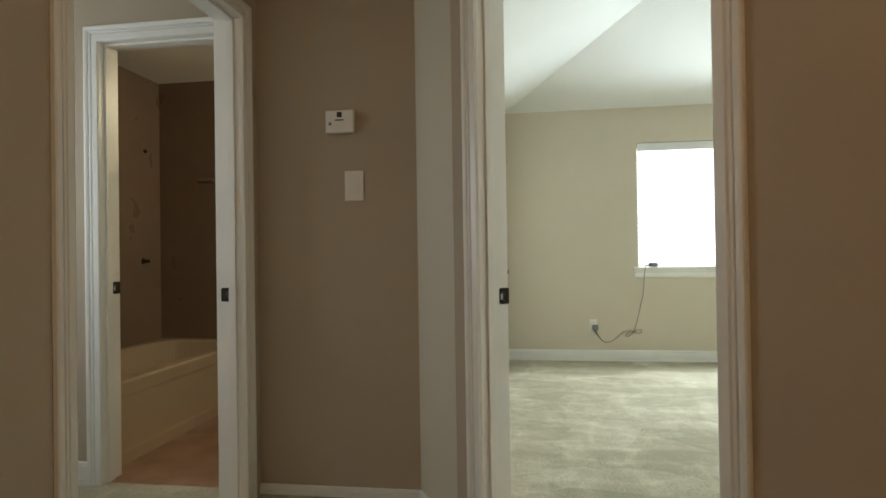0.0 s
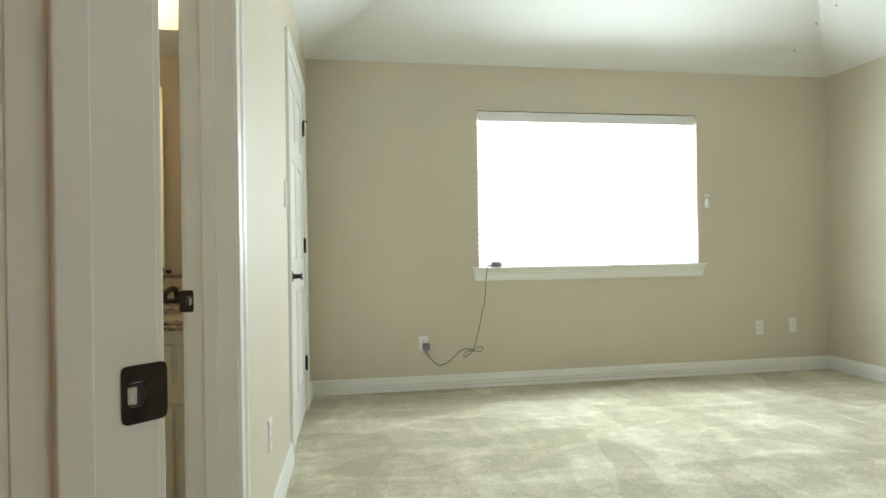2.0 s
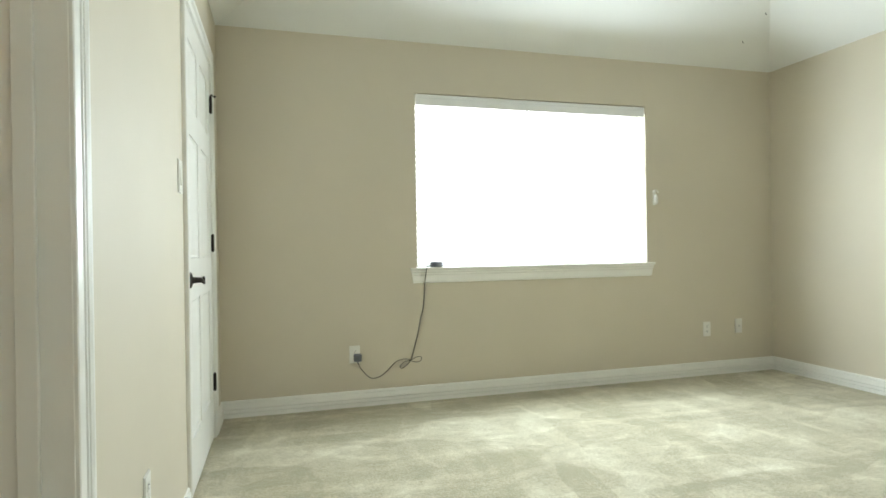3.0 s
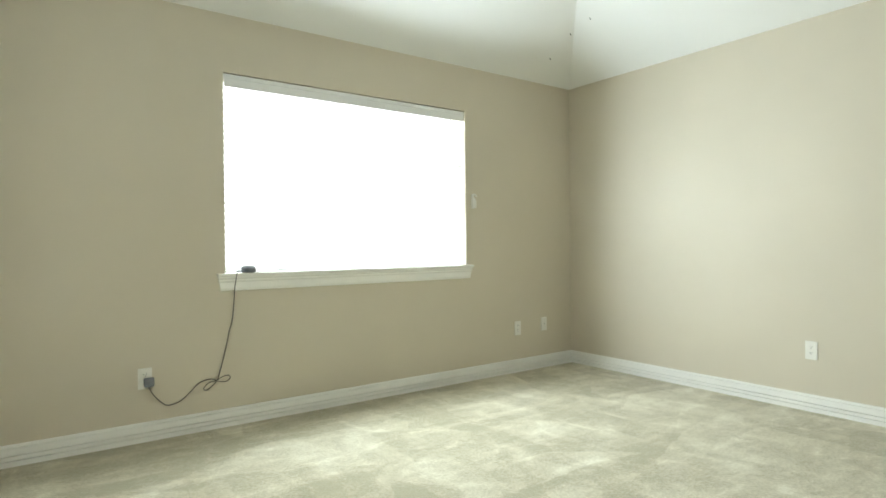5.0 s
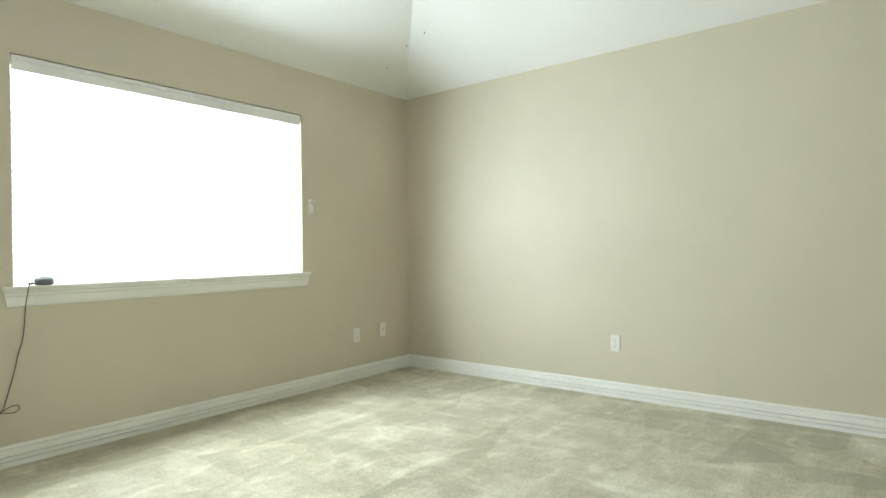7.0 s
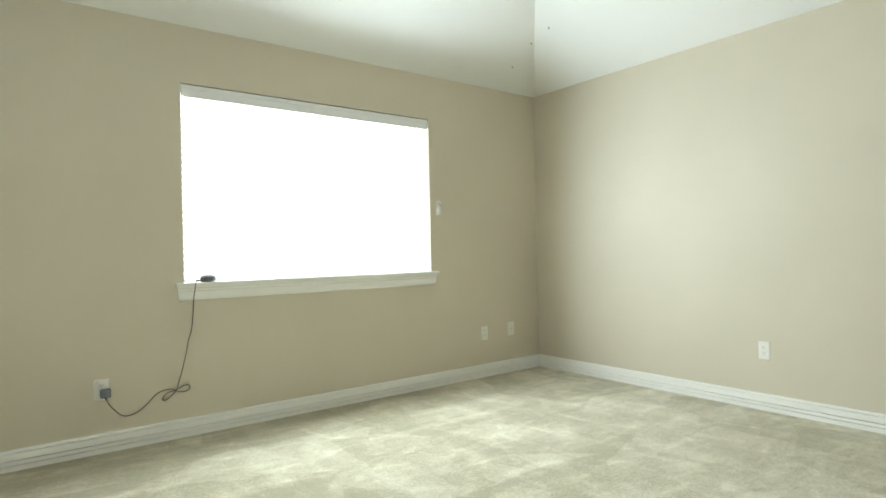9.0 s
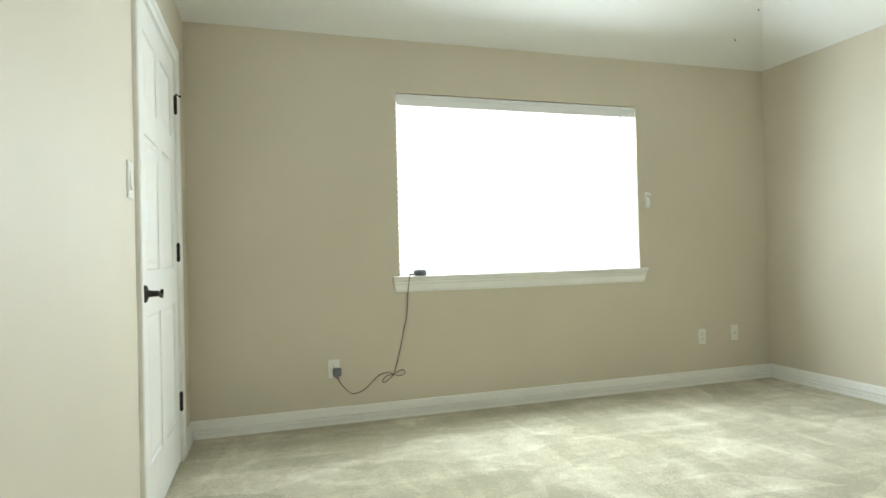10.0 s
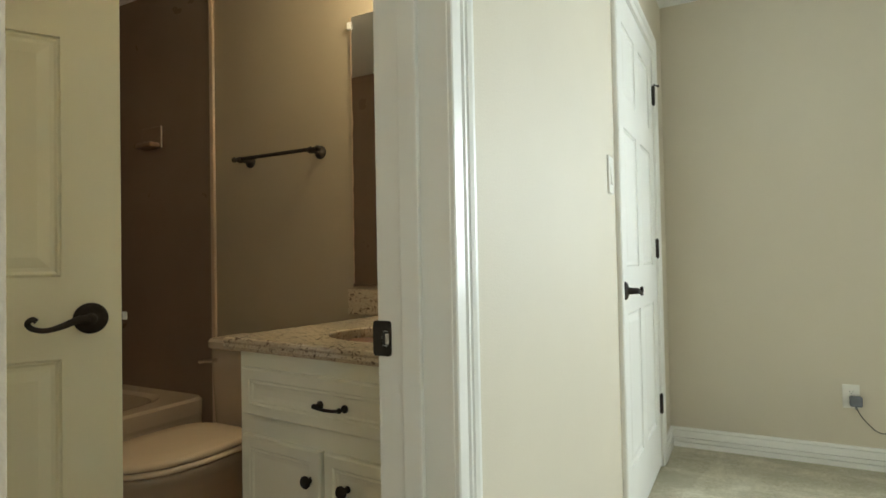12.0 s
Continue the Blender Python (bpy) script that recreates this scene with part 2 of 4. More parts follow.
def part(name, bm, material, parent=None, label="", smooth=False):
    """Link a bmesh as one mesh object, under a thing or part where one is given."""
    me = bpy.data.meshes.new(name)
    bmesh.ops.recalc_face_normals(bm, faces=bm.faces[:])
    if smooth:
        for f in bm.faces:
            f.smooth = True
    bm.to_mesh(me)
    bm.free()
    me.materials.append(material)
    ob = new(name, me)
    if parent is not None:
        ob.parent = parent
    if label:
        tagged(ob, label)
    return ob


def thing(name, m, label, category, group="", kind=""):
    ob = new(name)
    ob.matrix_world = m
    ob.empty_display_size = 0.1
    return tagged(ob, label, category, group, kind)


def box(bm, x0, x1, y0, y1, z0, z1, bevel=0.0):
    m = Matrix.LocRotScale(((x0 + x1) / 2, (y0 + y1) / 2, (z0 + z1) / 2), None, (abs(x1 - x0), abs(y1 - y0), abs(z1 - z0)))
    r = bmesh.ops.create_cube(bm, size=1, matrix=m)
    if bevel:
        vs = set(r["verts"])
        es = [e for e in bm.edges if e.verts[0] in vs and e.verts[1] in vs]
        bmesh.ops.bevel(bm, geom=es, offset=bevel, segments=2, profile=0.5, affect="EDGES")
    return bm


def boxed(*a, bevel=0.0):
    return box(bmesh.new(), *a, bevel=bevel)


def cyl(bm, p, q, r0, r1=None, n=20):
    p, q = Vector(p), Vector(q)
    d = q - p
    m = Matrix.Translation((p + q) / 2) @ d.to_track_quat("Z", "Y").to_matrix().to_4x4()
    bmesh.ops.create_cone(bm, cap_ends=True, segments=n, radius1=r0, radius2=r0 if r1 is None else r1, depth=d.length, matrix=m)
    return bm


def lathe(bm, prof, m=Matrix(), n=28):
    """Turn (radius, height) pairs round the local z axis."""
    rings = []
    for r, z in prof:
        rings.append([bm.verts.new(m @ Vector((r * math.cos(2 * math.pi * i / n), r * math.sin(2 * math.pi * i / n), z))) for i in range(n)])
    for a, b in zip(rings, rings[1:]):
        for i in range(n):
            bm.faces.new((a[i], a[(i + 1) % n], b[(i + 1) % n], b[i]))
    bm.faces.new(rings[0])
    bm.faces.new(rings[-1])
    return bm


def tube(bm, pts, r, n=10):
    """A round rod along points; r a radius or one for each point."""
    pts = [Vector(p) for p in pts]
    rs = r if isinstance(r, (list, tuple)) else [r] * len(pts)
    rings = []
    up = Vector((0.13, 0.21, 0.97)).normalized()
    for i, p in enumerate(pts):
        d = (pts[min(i + 1, len(pts) - 1)] - pts[max(i - 1, 0)]).normalized()
        a = d.cross(up).normalized()
        c = d.cross(a).normalized()
        rings.append([bm.verts.new(p + rs[i] * (math.cos(2 * math.pi * k / n) * a + math.sin(2 * math.pi * k / n) * c)) for k in range(n)])
    for a, b in zip(rings, rings[1:]):
        for i in range(n):
            bm.faces.new((a[i], a[(i + 1) % n], b[(i + 1) % n], b[i]))
    bm.faces.new(rings[0])
    bm.faces.new(rings[-1])
    return bm


def smooth_pts(pts, k=6):
    """Catmull-Rom through points."""
    pts = [Vector(p) for p in pts]
    P = [pts[0] * 2 - pts[1]] + pts + [pts[-1] * 2 - pts[-2]]
    out = []
    for i in range(1, len(P) - 2):
        for j in range(k):
            t = j / k
            a, b, c, d = P[i - 1], P[i], P[i + 1], P[i + 2]
            out.append(0.5 * (2 * b + (c - a) * t + (2 * a - 5 * b + 4 * c - d) * t * t + (3 * b - a - 3 * c + d) * t ** 3))
    out.append(pts[-1])
    return out


def wall(name, p, q, thick, height, openings, material, label=""):
    """A wall from p to q in plan, its visible face on the line p-q, its body to the left of p-q. openings: (s0, s1, z0, z1)."""
    p, q = Vector((*p, 0)), Vector((*q, 0))
    d = (q - p).normalized()
    n = Vector((-d.y, d.x, 0))
    ln = (q - p).length
    ss = sorted({0, ln, *[o[0] for o in openings], *[o[1] for o in openings]})
    zs = sorted({0, height, *[o[2] for o in openings], *[o[3] for o in openings]})
    solid = lambda i, j: 0 <= i < len(ss) - 1 and 0 <= j < len(zs) - 1 and not any(
        o[0] - 1e-6 <= ss[i] and ss[i + 1] <= o[1] + 1e-6 and o[2] - 1e-6 <= zs[j] and zs[j + 1] <= o[3] + 1e-6 for o in openings)
    bm = bmesh.new()
    V = {}

    def v(i, j, k):
        if (i, j, k) not in V:
            V[i, j, k] = bm.verts.new(p + d * ss[i] + n * (thick * k) + Vector((0, 0, zs[j])))
        return V[i, j, k]
    for i in range(len(ss) - 1):
        for j in range(len(zs) - 1):
            if not solid(i, j):
                continue
            for k in (0, 1):
                bm.faces.new((v(i, j, k), v(i + 1, j, k), v(i + 1, j + 1, k), v(i, j + 1, k)))
            for di, dj, a, b in ((-1, 0, (i, j), (i, j + 1)), (1, 0, (i + 1, j), (i + 1, j + 1)), (0, -1, (i, j), (i + 1, j)), (0, 1, (i, j + 1), (i + 1, j + 1))):
                if not solid(i + di, j + dj):
                    bm.faces.new((v(*a, 0), v(*b, 0), v(*b, 1), v(*a, 1)))
    ob = part(name, bm, material)
    return tagged(ob, label or "painted plasterboard wall", "wall", kind="structure")


def slab(name, pts, z0, z1, material, label, category):
    bm = bmesh.new()
    lo = [bm.verts.new((x, y, z0)) for x, y in pts]
    hi = [bm.verts.new((x, y, z1)) for x, y in pts]
    bm.faces.new(lo)
    bm.faces.new(hi)
    for i in range(len(pts)):
        j = (i + 1) % len(pts)
        bm.faces.new((lo[i], lo[j], hi[j], hi[i]))
    return tagged(part(name, bm, material), label, category, kind="structure")


def frame_of(p, d):
    """Local axes on a wall: x along d, z up, -y out of the wall into the room (right of d)."""
    d = Vector((*d, 0)).normalized()
    m = Matrix(((d.x, -d.y, 0, p[0]), (d.y, d.x, 0, p[1]), (0, 0, 1, p[2] if len(p) > 2 else 0), (0, 0, 0, 1)))
    return m

# ---- large structure ----
DOOR_H, JT = 2.07, 0.018
SC = 0.15
_c = DF - DD * SC
wall("wall_north", (XW, YN), (XE, YN), 0.15, H, [(WX0 - XW, WX1 - XW, WZ0, WZ1)], WALL, "beige painted bedroom wall with one wide window")
wall("wall_east", (XE, YN + 0.15), (XE, YS), 0.12, H, [], WALL, "plain beige painted bedroom wall under a sloped ceiling")
wall("wall_south", (XE + 0.12, YS), (1.20, YS), 0.12, H, [], WALL)
Y0W = 2.095
BD0, BD1 = 2.370, 2.975          # bathroom doorway in the bedroom's west wall
CD0, CD1 = 4.313, 5.200          # closet doorway
wall("wall_west", (XW, Y0W), (XW, YN + 0.15), 0.13, H, [
    (BD0 - JT - Y0W, BD1 + JT - Y0W, 0, DOOR_H + JT), (CD0 - JT - Y0W, CD1 + JT - Y0W, 0, DOOR_H + JT)], WALL,
    "pale painted bedroom wall with bathroom and closet doorways")
_e = DF + DD * 1.75
wall("wall_diagonal", _c.xy, _e.xy, DT, 3.15, [(SC - JT, SC + DW + JT, 0, DOOR_H + JT)], HALLDIM, "beige painted angled wall with the bedroom doorway")
_k = Vector((-0.294, HALL_Y, 0))
# Lighter WALL paint here puts the daylight on this face into its colour.
wall("wall_hall_corner", _k.xy, _c.xy, 0.09, H, [], WALL, "narrow beige angled wall beside the bedroom doorway")
FD0, FD1 = -1.800, -1.118        # bathroom doorway from the vestibule
wall("wall_hall_end", (-2.87, HALL_Y), (BX1 - 0.018, HALL_Y), BY0 - HALL_Y, H, [(FD0 - JT + 2.87, FD1 + JT + 2.87, 0, DOOR_H + JT)], HALLDIM, "hall end wall in beige browned for dim warm light")
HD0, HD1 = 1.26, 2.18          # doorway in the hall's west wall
wall("wall_hall_west", (HX, -1.3), (HX, HALL_Y), 0.115, H, [(HD0 - JT + 1.3, HD1 + JT + 1.3, 0, DOOR_H + JT)], HALLDIM)
wall("wall_hall_east", (_e.x, _e.y + 0.02), (_e.x, -1.3), 0.12, H, [], HALLDIM)
wall("wall_hall_south", (_e.x + 0.12, -1.3), (HX - 0.115, -1.3), 0.12, H, [], HALLDIM)
VS, VX = 1.0, -2.6
wall("wall_vestibule_south", (HX - 0.115, VS), (VX - 0.1, VS), 0.1, H, [(0.085 - JT + 0.0, 0.835 + JT, 0, DOOR_H + JT)], HALLDIM)
wall("wall_vestibule_west", (VX, VS - 0.1), (VX, HALL_Y), 0.1, H, [(1.18 - VS + 0.1, 2.06 - VS + 0.1, 0.90, 2.10)], HALLDIM)
wall("wall_bath_north", (BX0 - 0.1, BY1), (BX1, BY1), 0.1, H, [], BATHWALL, "tan painted bathroom wall")
wall("wall_bath_west", (BX0, BY0), (BX0, BY1), 0.1, H, [], SURROUND, "brown marbled bath surround wall")

# carpet in bedroom, hall and vestibule; vinyl in the bathroom
slab("floor", [(-2.68, 0.92), (-1.06, 0.92), (-1.06, -1.40), (1.29, -1.40), (1.29, 0.66), (4.35, 0.66), (4.35, 5.70), (-0.095, 5.70), (-0.095, 2.35), (-2.68, 2.35)], -0.10, 0.0, CARPET,
     "beige cut-pile carpet with brushed vacuum marks", "carpet")
slab("floor_bath", [(-2.87, 2.35), (-0.095, 2.35), (-0.095, 4.25), (-2.87, 4.25)], -0.10, 0.0, VINYL, "reddish brown vinyl bathroom floor", "floor")
slab("ceiling_hall", [(-2.9, -1.45), (1.27, -1.45), (1.27, 0.64), (-0.03, 2.02), (-0.10, 2.12), (-0.10, 4.25), (-2.9, 4.25)], H, H + 0.08, CEIL,
     "flat white painted ceiling of hall and bathroom", "ceiling")


def bedroom_ceiling():
    """Hipped ceiling that rises from the walls to a flat top."""
    bm = bmesh.new()
    m, run = 0.50, 1.55
    rings = []
    for o, up in ((-0.11, 0), (run, 0), (run, 0.1), (-0.11, 0.1)):
        z = H + m * o + up
        rings.append([bm.verts.new(v) for v in ((XW + o, YS + o, z), (XE - o, YS + o, z), (XE - o, YN - o, z), (XW + o, YN - o, z))])
    for a, b in ((0, 1), (2, 3), (3, 0)):
        for i in range(4):
            j = (i + 1) % 4
            bm.faces.new((rings[a][i], rings[a][j], rings[b][j], rings[b][i]))
    bm.faces.new(rings[1])
    bm.faces.new(rings[2])
    return tagged(part("ceiling_bedroom", bm, CEIL), "white hipped ceiling sloping up from the bedroom walls", "ceiling", kind="structure")


bedroom_ceiling()

CASING = [(0, 0), (0, 0.008), (0.003, 0.010), (0.027, 0.012), (0.030, 0.005), (0.033, 0.005), (0.036, 0.013), (0.042, 0.013), (0.044, 0.006), (0.047, 0.006),
          (0.049, 0.014), (0.058, 0.017), (0.066, 0.017), (0.070, 0.013), (0.070, 0)]
BASE = [(0, 0), (0.016, 0), (0.016, 0.0255), (0.002, 0.026), (0.002, 0.0295), (0.0155, 0.030), (0.015, 0.049), (0.002, 0.0495), (0.002, 0.0545), (0.0135, 0.055),
        (0.0115, 0.087), (0.002, 0.0875), (0.002, 0.0905), (0.009, 0.091), (0.008, 0.102), (0.004, 0.106), (0, 0.106)]


def loft(bm, rings, cap=True):
    """Skin closed rings of points, one after another."""
    vs = [[bm.verts.new(p) for p in r] for r in rings]
    n = len(vs[0])
    for a, b in zip(vs, vs[1:]):
        for i in range(n):
            bm.faces.new((a[i], a[(i + 1) % n], b[(i + 1) % n], b[i]))
    if cap:
        bm.faces.new(vs[0])
        bm.faces.new(vs[-1])
    return bm


def casing_mesh(w, h, y, sign, first=0):
    """Mitred casing round an opening 0..w, 0..h, on the face y, proud towards sign; first=1 leaves out the first leg."""
    bm = bmesh.new()
    r = -0.002
    rows = []
    for u, v in CASING:
        u -= r
        yy = y + sign * v
        rows.append([bm.verts.new(c) for c in ((-u, yy, 0.0), (-u, yy, h + u), (w + u, yy, h + u), (w + u, yy, 0.0))])
    for a, b in zip(rows, rows[1:]):
        for i in range(first, 3):
            bm.faces.new((a[i], a[i + 1], b[i + 1], b[i]))
    return bm


def strike_mesh(sign):
    """A strike plate 57 mm high with a latch hole and a rounded lip towards +x; it stands proud towards sign * y."""
    bm = bmesh.new()
    y = 0.002 * sign
    sup = lambda cx, rx, rz, p: [(cx + rx * math.copysign(abs(math.cos(t)) ** p, math.cos(t)), rz * math.copysign(abs(math.sin(t)) ** p, math.sin(t))) for t in
                                 [2 * math.pi * (i + 0.5) / 32 for i in range(32)]]
    out, hole = sup(0.0005, 0.0255, 0.0292, 0.22), sup(-0.0085, 0.0105, 0.0125, 0.45)
    rings = [[(x, yy, z) for x, z in pts] for pts, yy in ((hole, 0.0002 * sign), (hole, y), (out, y), (out, 0.0))]
    loft(bm, rings, cap=False)
    bmesh.ops.remove_doubles(bm, verts=bm.verts[:], dist=0.0001)
    cyl(bm, (-0.010, y * 0.9, 0.021), (-0.010, y * 1.25, 0.021), 0.0035, n=10)
    cyl(bm, (-0.010, y * 0.9, -0.021), (-0.010, y * 1.25, -0.021), 0.0035, n=10)
    return bm


def hinge_mesh():
    bm = bmesh.new()
    box(bm, -0.014, 0.014, -0.0015, 0.0015, -0.045, 0.045)
    for i in range(5):
        cyl(bm, (0, -0.006, -0.045 + i * 0.018), (0, -0.006, -0.0285 + i * 0.018), 0.0075, n=12)
    cyl(bm, (0, -0.006, -0.050), (0, -0.006, 0.050), 0.0045, n=10)
    return bm


def door_frame(name, M, w, thick, label, front=True, back=True, strike=None, stop_y=None, hinges=None, sz=0.912, plate_w=1.0, set_back=0.0):
    """Jambs, head, stops and casing of a doorway. M: frame at its left clear edge on the front face (room at -y)."""
    t = thing(name, M, label, "door frame", kind="structure")
    for nm, a in (("jamb", (-JT, 0, set_back - 0.002, thick + 0.002, 0, DOOR_H)), ("jamb", (w, w + JT, -0.002, thick + 0.002, 0, DOOR_H)),
                  ("head_jamb", (-JT, w + JT, -0.002, thick + 0.002, DOOR_H, DOOR_H + JT - 0.001))):
        part(nm, boxed(*a, bevel=0.0015), TRIM, t)
    if stop_y is not None:
        s0, s1 = stop_y
        for a in ((0, 0.011, s0, s1, 0, DOOR_H - 0.011), (w - 0.011, w, s0, s1, 0, DOOR_H - 0.011), (0, w, s0, s1, DOOR_H - 0.011, DOOR_H)):
            part("door_stop", boxed(*a, bevel=0.002), TRIM, t)
    if front:
        part("casing", casing_mesh(w, DOOR_H, 0, -1, 1 if set_back else 0), TRIM, t)
    if back:
        part("casing", casing_mesh(w, DOOR_H, thick, 1), TRIM, t)
    if strike:
        x, y, turn = strike
        sg = 1 if x > 0.1 else -1
        s = part("strike_plate", strike_mesh(sg), BRONZE, t, "dark bronze strike plate")
        s.matrix_basis = pose(x, y, sz, 0, 0, turn) @ Matrix.Diagonal((plate_w, 1, 1, 1))
        h = part("latch_hole", boxed(-0.0180, 0.0010, 0.0003 * sg, 0.0009 * sg, -0.0115, 0.0115), DARK, s, "dark latch hole")
        part("worn_rim", boxed(-0.0185, -0.0085, 0.0009 * sg, 0.0014 * sg, -0.0095, 0.0080), STRIKEHOLE, h, "worn bare metal rim")
    if hinges:
        x, y, turn = hinges
        for z in (0.28, 1.02, 1.80):
            bm = boxed(-0.032, 0.032, 0, 0.002, -0.045, 0.045)
            bmesh.ops.bevel(bm, geom=[e for e in bm.edges if abs(e.verts[0].co.y - e.verts[1].co.y) > 0.001], offset=0.012, segments=4, affect="EDGES")
            hb = part("hinge_leaf", bm, BRONZE, t, "dark bronze hinge leaf")
            hb.matrix_basis = pose(x, y, z, 0, 0, turn)
    return t


MD = frame_of(DF, DD.xy)
door_frame("door_frame_bedroom", MD, DW, DT, "white painted doorway with fluted casing and strike plate", stop_y=(0.030, 0.062),
           strike=(0.0, DT - 0.013, 90), sz=0.898, plate_w=0.88)
MB = frame_of((XW, BD0), (0, 1))
door_frame("door_frame_bathroom", MB, BD1 - BD0, 0.13, "white painted bathroom doorway with fluted casing", stop_y=(0.050, 0.085), strike=(BD1 - BD0, 0.128, 90), sz=0.910, plate_w=0.7, set_back=0.022)
MC = frame_of((XW, CD0), (0, 1))
door_frame("door_frame_closet", MC, CD1 - CD0, 0.13, "white painted closet doorway with fluted casing", back=False, stop_y=(0.040, 0.075))
MF = frame_of((FD0, HALL_Y), (1, 0))
door_frame("door_frame_vestibule", MF, FD1 - FD0, BY0 - HALL_Y, "white painted doorway to the bathroom", stop_y=(0.030, 0.065), strike=(0.0, BY0 - HALL_Y - 0.02, 90))
MH = frame_of((HX, HD0), (0, 1))
door_frame("door_frame_hall", MH, HD1 - HD0, 0.115, "white painted cased doorway beside the hall end wall", stop_y=(0.030, 0.062), strike=(HD1 - HD0, 0.075, 90), sz=0.893)
MV = frame_of((HX - 0.115 - 0.085, VS), (-1, 0))
door_frame("door_frame_closed", MV, 0.75, 0.1, "white painted doorway with a closed door", back=False)


def baseboard(name, segs, k=1.0):
    """One run of ridged skirting; segs: (start, end) pairs in plan, the room to the right."""
    bm = bmesh.new()
    for p, q in segs:
        p, q = Vector((*p, 0)), Vector((*q, 0))
        d = (q - p).normalized()
        n = Vector((d.y, -d.x, 0))
        a = [bm.verts.new(p + n * v + Vector((0, 0, z * k))) for v, z in BASE]
        b = [bm.verts.new(q + n * v + Vector((0, 0, z * k))) for v, z in BASE]
        for i in range(len(a) - 1):
            bm.faces.new((a[i], a[i + 1], b[i + 1], b[i]))
        bm.faces.new(a)
        bm.faces.new(b)
    return tagged(part(name, bm, TRIM), "white ridged wooden baseboard along the wall", "baseboard", kind="structure")


CW = 0.072
baseboard("baseboard_north", [((XW, YN), (XE, YN))])
baseboard("baseboard_east", [((XE, YN), (XE, YS))])
baseboard("baseboard_west", [((XW, BD1 + CW), (XW, CD0 - CW)), ((XW, CD1 + CW), (XW, YN))])
baseboard("baseboard_hall_end", [((HX, HALL_Y), (_k.x, HALL_Y))], 0.4)
baseboard("baseboard_vestibule", [((VX, HALL_Y), (FD0 - CW, HALL_Y))])
_p, _q = DF - DD * CW, DF + DD * (DW + CW)
baseboard("baseboard_diagonal", [(_k.xy, _p.xy), (_q.xy, _e.xy)], 0.4)
baseboard("baseboard_hall", [((HX, -1.3), (HX, HD0 - CW)), ((_e.x, _e.y), (_e.x, -1.3))])

# ---- window with blind ----


def window():
    t = thing("window_1", pose(0, 0, 0), "wide window with a lowered white slatted blind", "window", kind="structure")
    y = YN + 0.098
    for a in ((WX0, WX0 + 0.045, y, y + 0.05, WZ0, WZ1), (WX1 - 0.045, WX1, y, y + 0.05, WZ0, WZ1), (WX0 + 0.045, WX1 - 0.045, y, y + 0.05, WZ0, WZ0 + 0.045),
              (WX0 + 0.045, WX1 - 0.045, y, y + 0.05, WZ1 - 0.045, WZ1), (2.115, 2.16, y + 0.004, y + 0.046, WZ0 + 0.045, WZ1 - 0.045)):
        part("window_frame", boxed(*a, bevel=0.003), TRIM, t)
    g = bpy.data.materials.new("clear_glass")
    g.use_nodes = True
    b = g.node_tree.nodes["Principled BSDF"]
    b.inputs["Transmission Weight"].default_value, b.inputs["Roughness"].default_value, b.inputs["IOR"].default_value = 1.0, 0.0, 1.45
    for x0, x1 in ((WX0 + 0.045, 2.115), (2.16, WX1 - 0.045)):
        p = part("pane", boxed(x0, x1, y + 0.022, y + 0.028, WZ0 + 0.045, WZ1 - 0.045), g, t)
        p.visible_shadow = False
    # stool and apron
    bm = boxed(WX0 - 0.050, WX1 + 0.050, YN - 0.035, YN + 0.0, WZ0 - 0.006, WZ0 + 0.012, bevel=0.004)
    box(bm, WX0 + 0.001, WX1 - 0.001, YN - 0.002, YN + 0.094, WZ0 - 0.001, WZ0 + 0.0118)
    part("window_sill", bm, TRIM, t)
    bm = bmesh.new()
    prof = [(0, -0.006), (-0.024, -0.006), (-0.024, -0.016), (-0.018, -0.024), (-0.018, -0.034), (-0.013, -0.042), (-0.012, -0.074), (-0.008, -0.088), (0, -0.093)]
    rows = []
    for dy, dz in prof:
        k = dz * 0.18
        rows.append([bm.verts.new((WX0 - 0.046 - k, YN + dy, WZ0 + dz)), bm.verts.new((WX1 + 0.046 + k, YN + dy, WZ0 + dz))])
    for a, b2 in zip(rows, rows[1:]):
        bm.faces.new((a[0], a[1], b2[1], b2[0]))
    bm.faces.new([r[0] for r in rows])
    bm.faces.new([r[1] for r in rows])
    part("apron", bm, TRIM, t)


window()


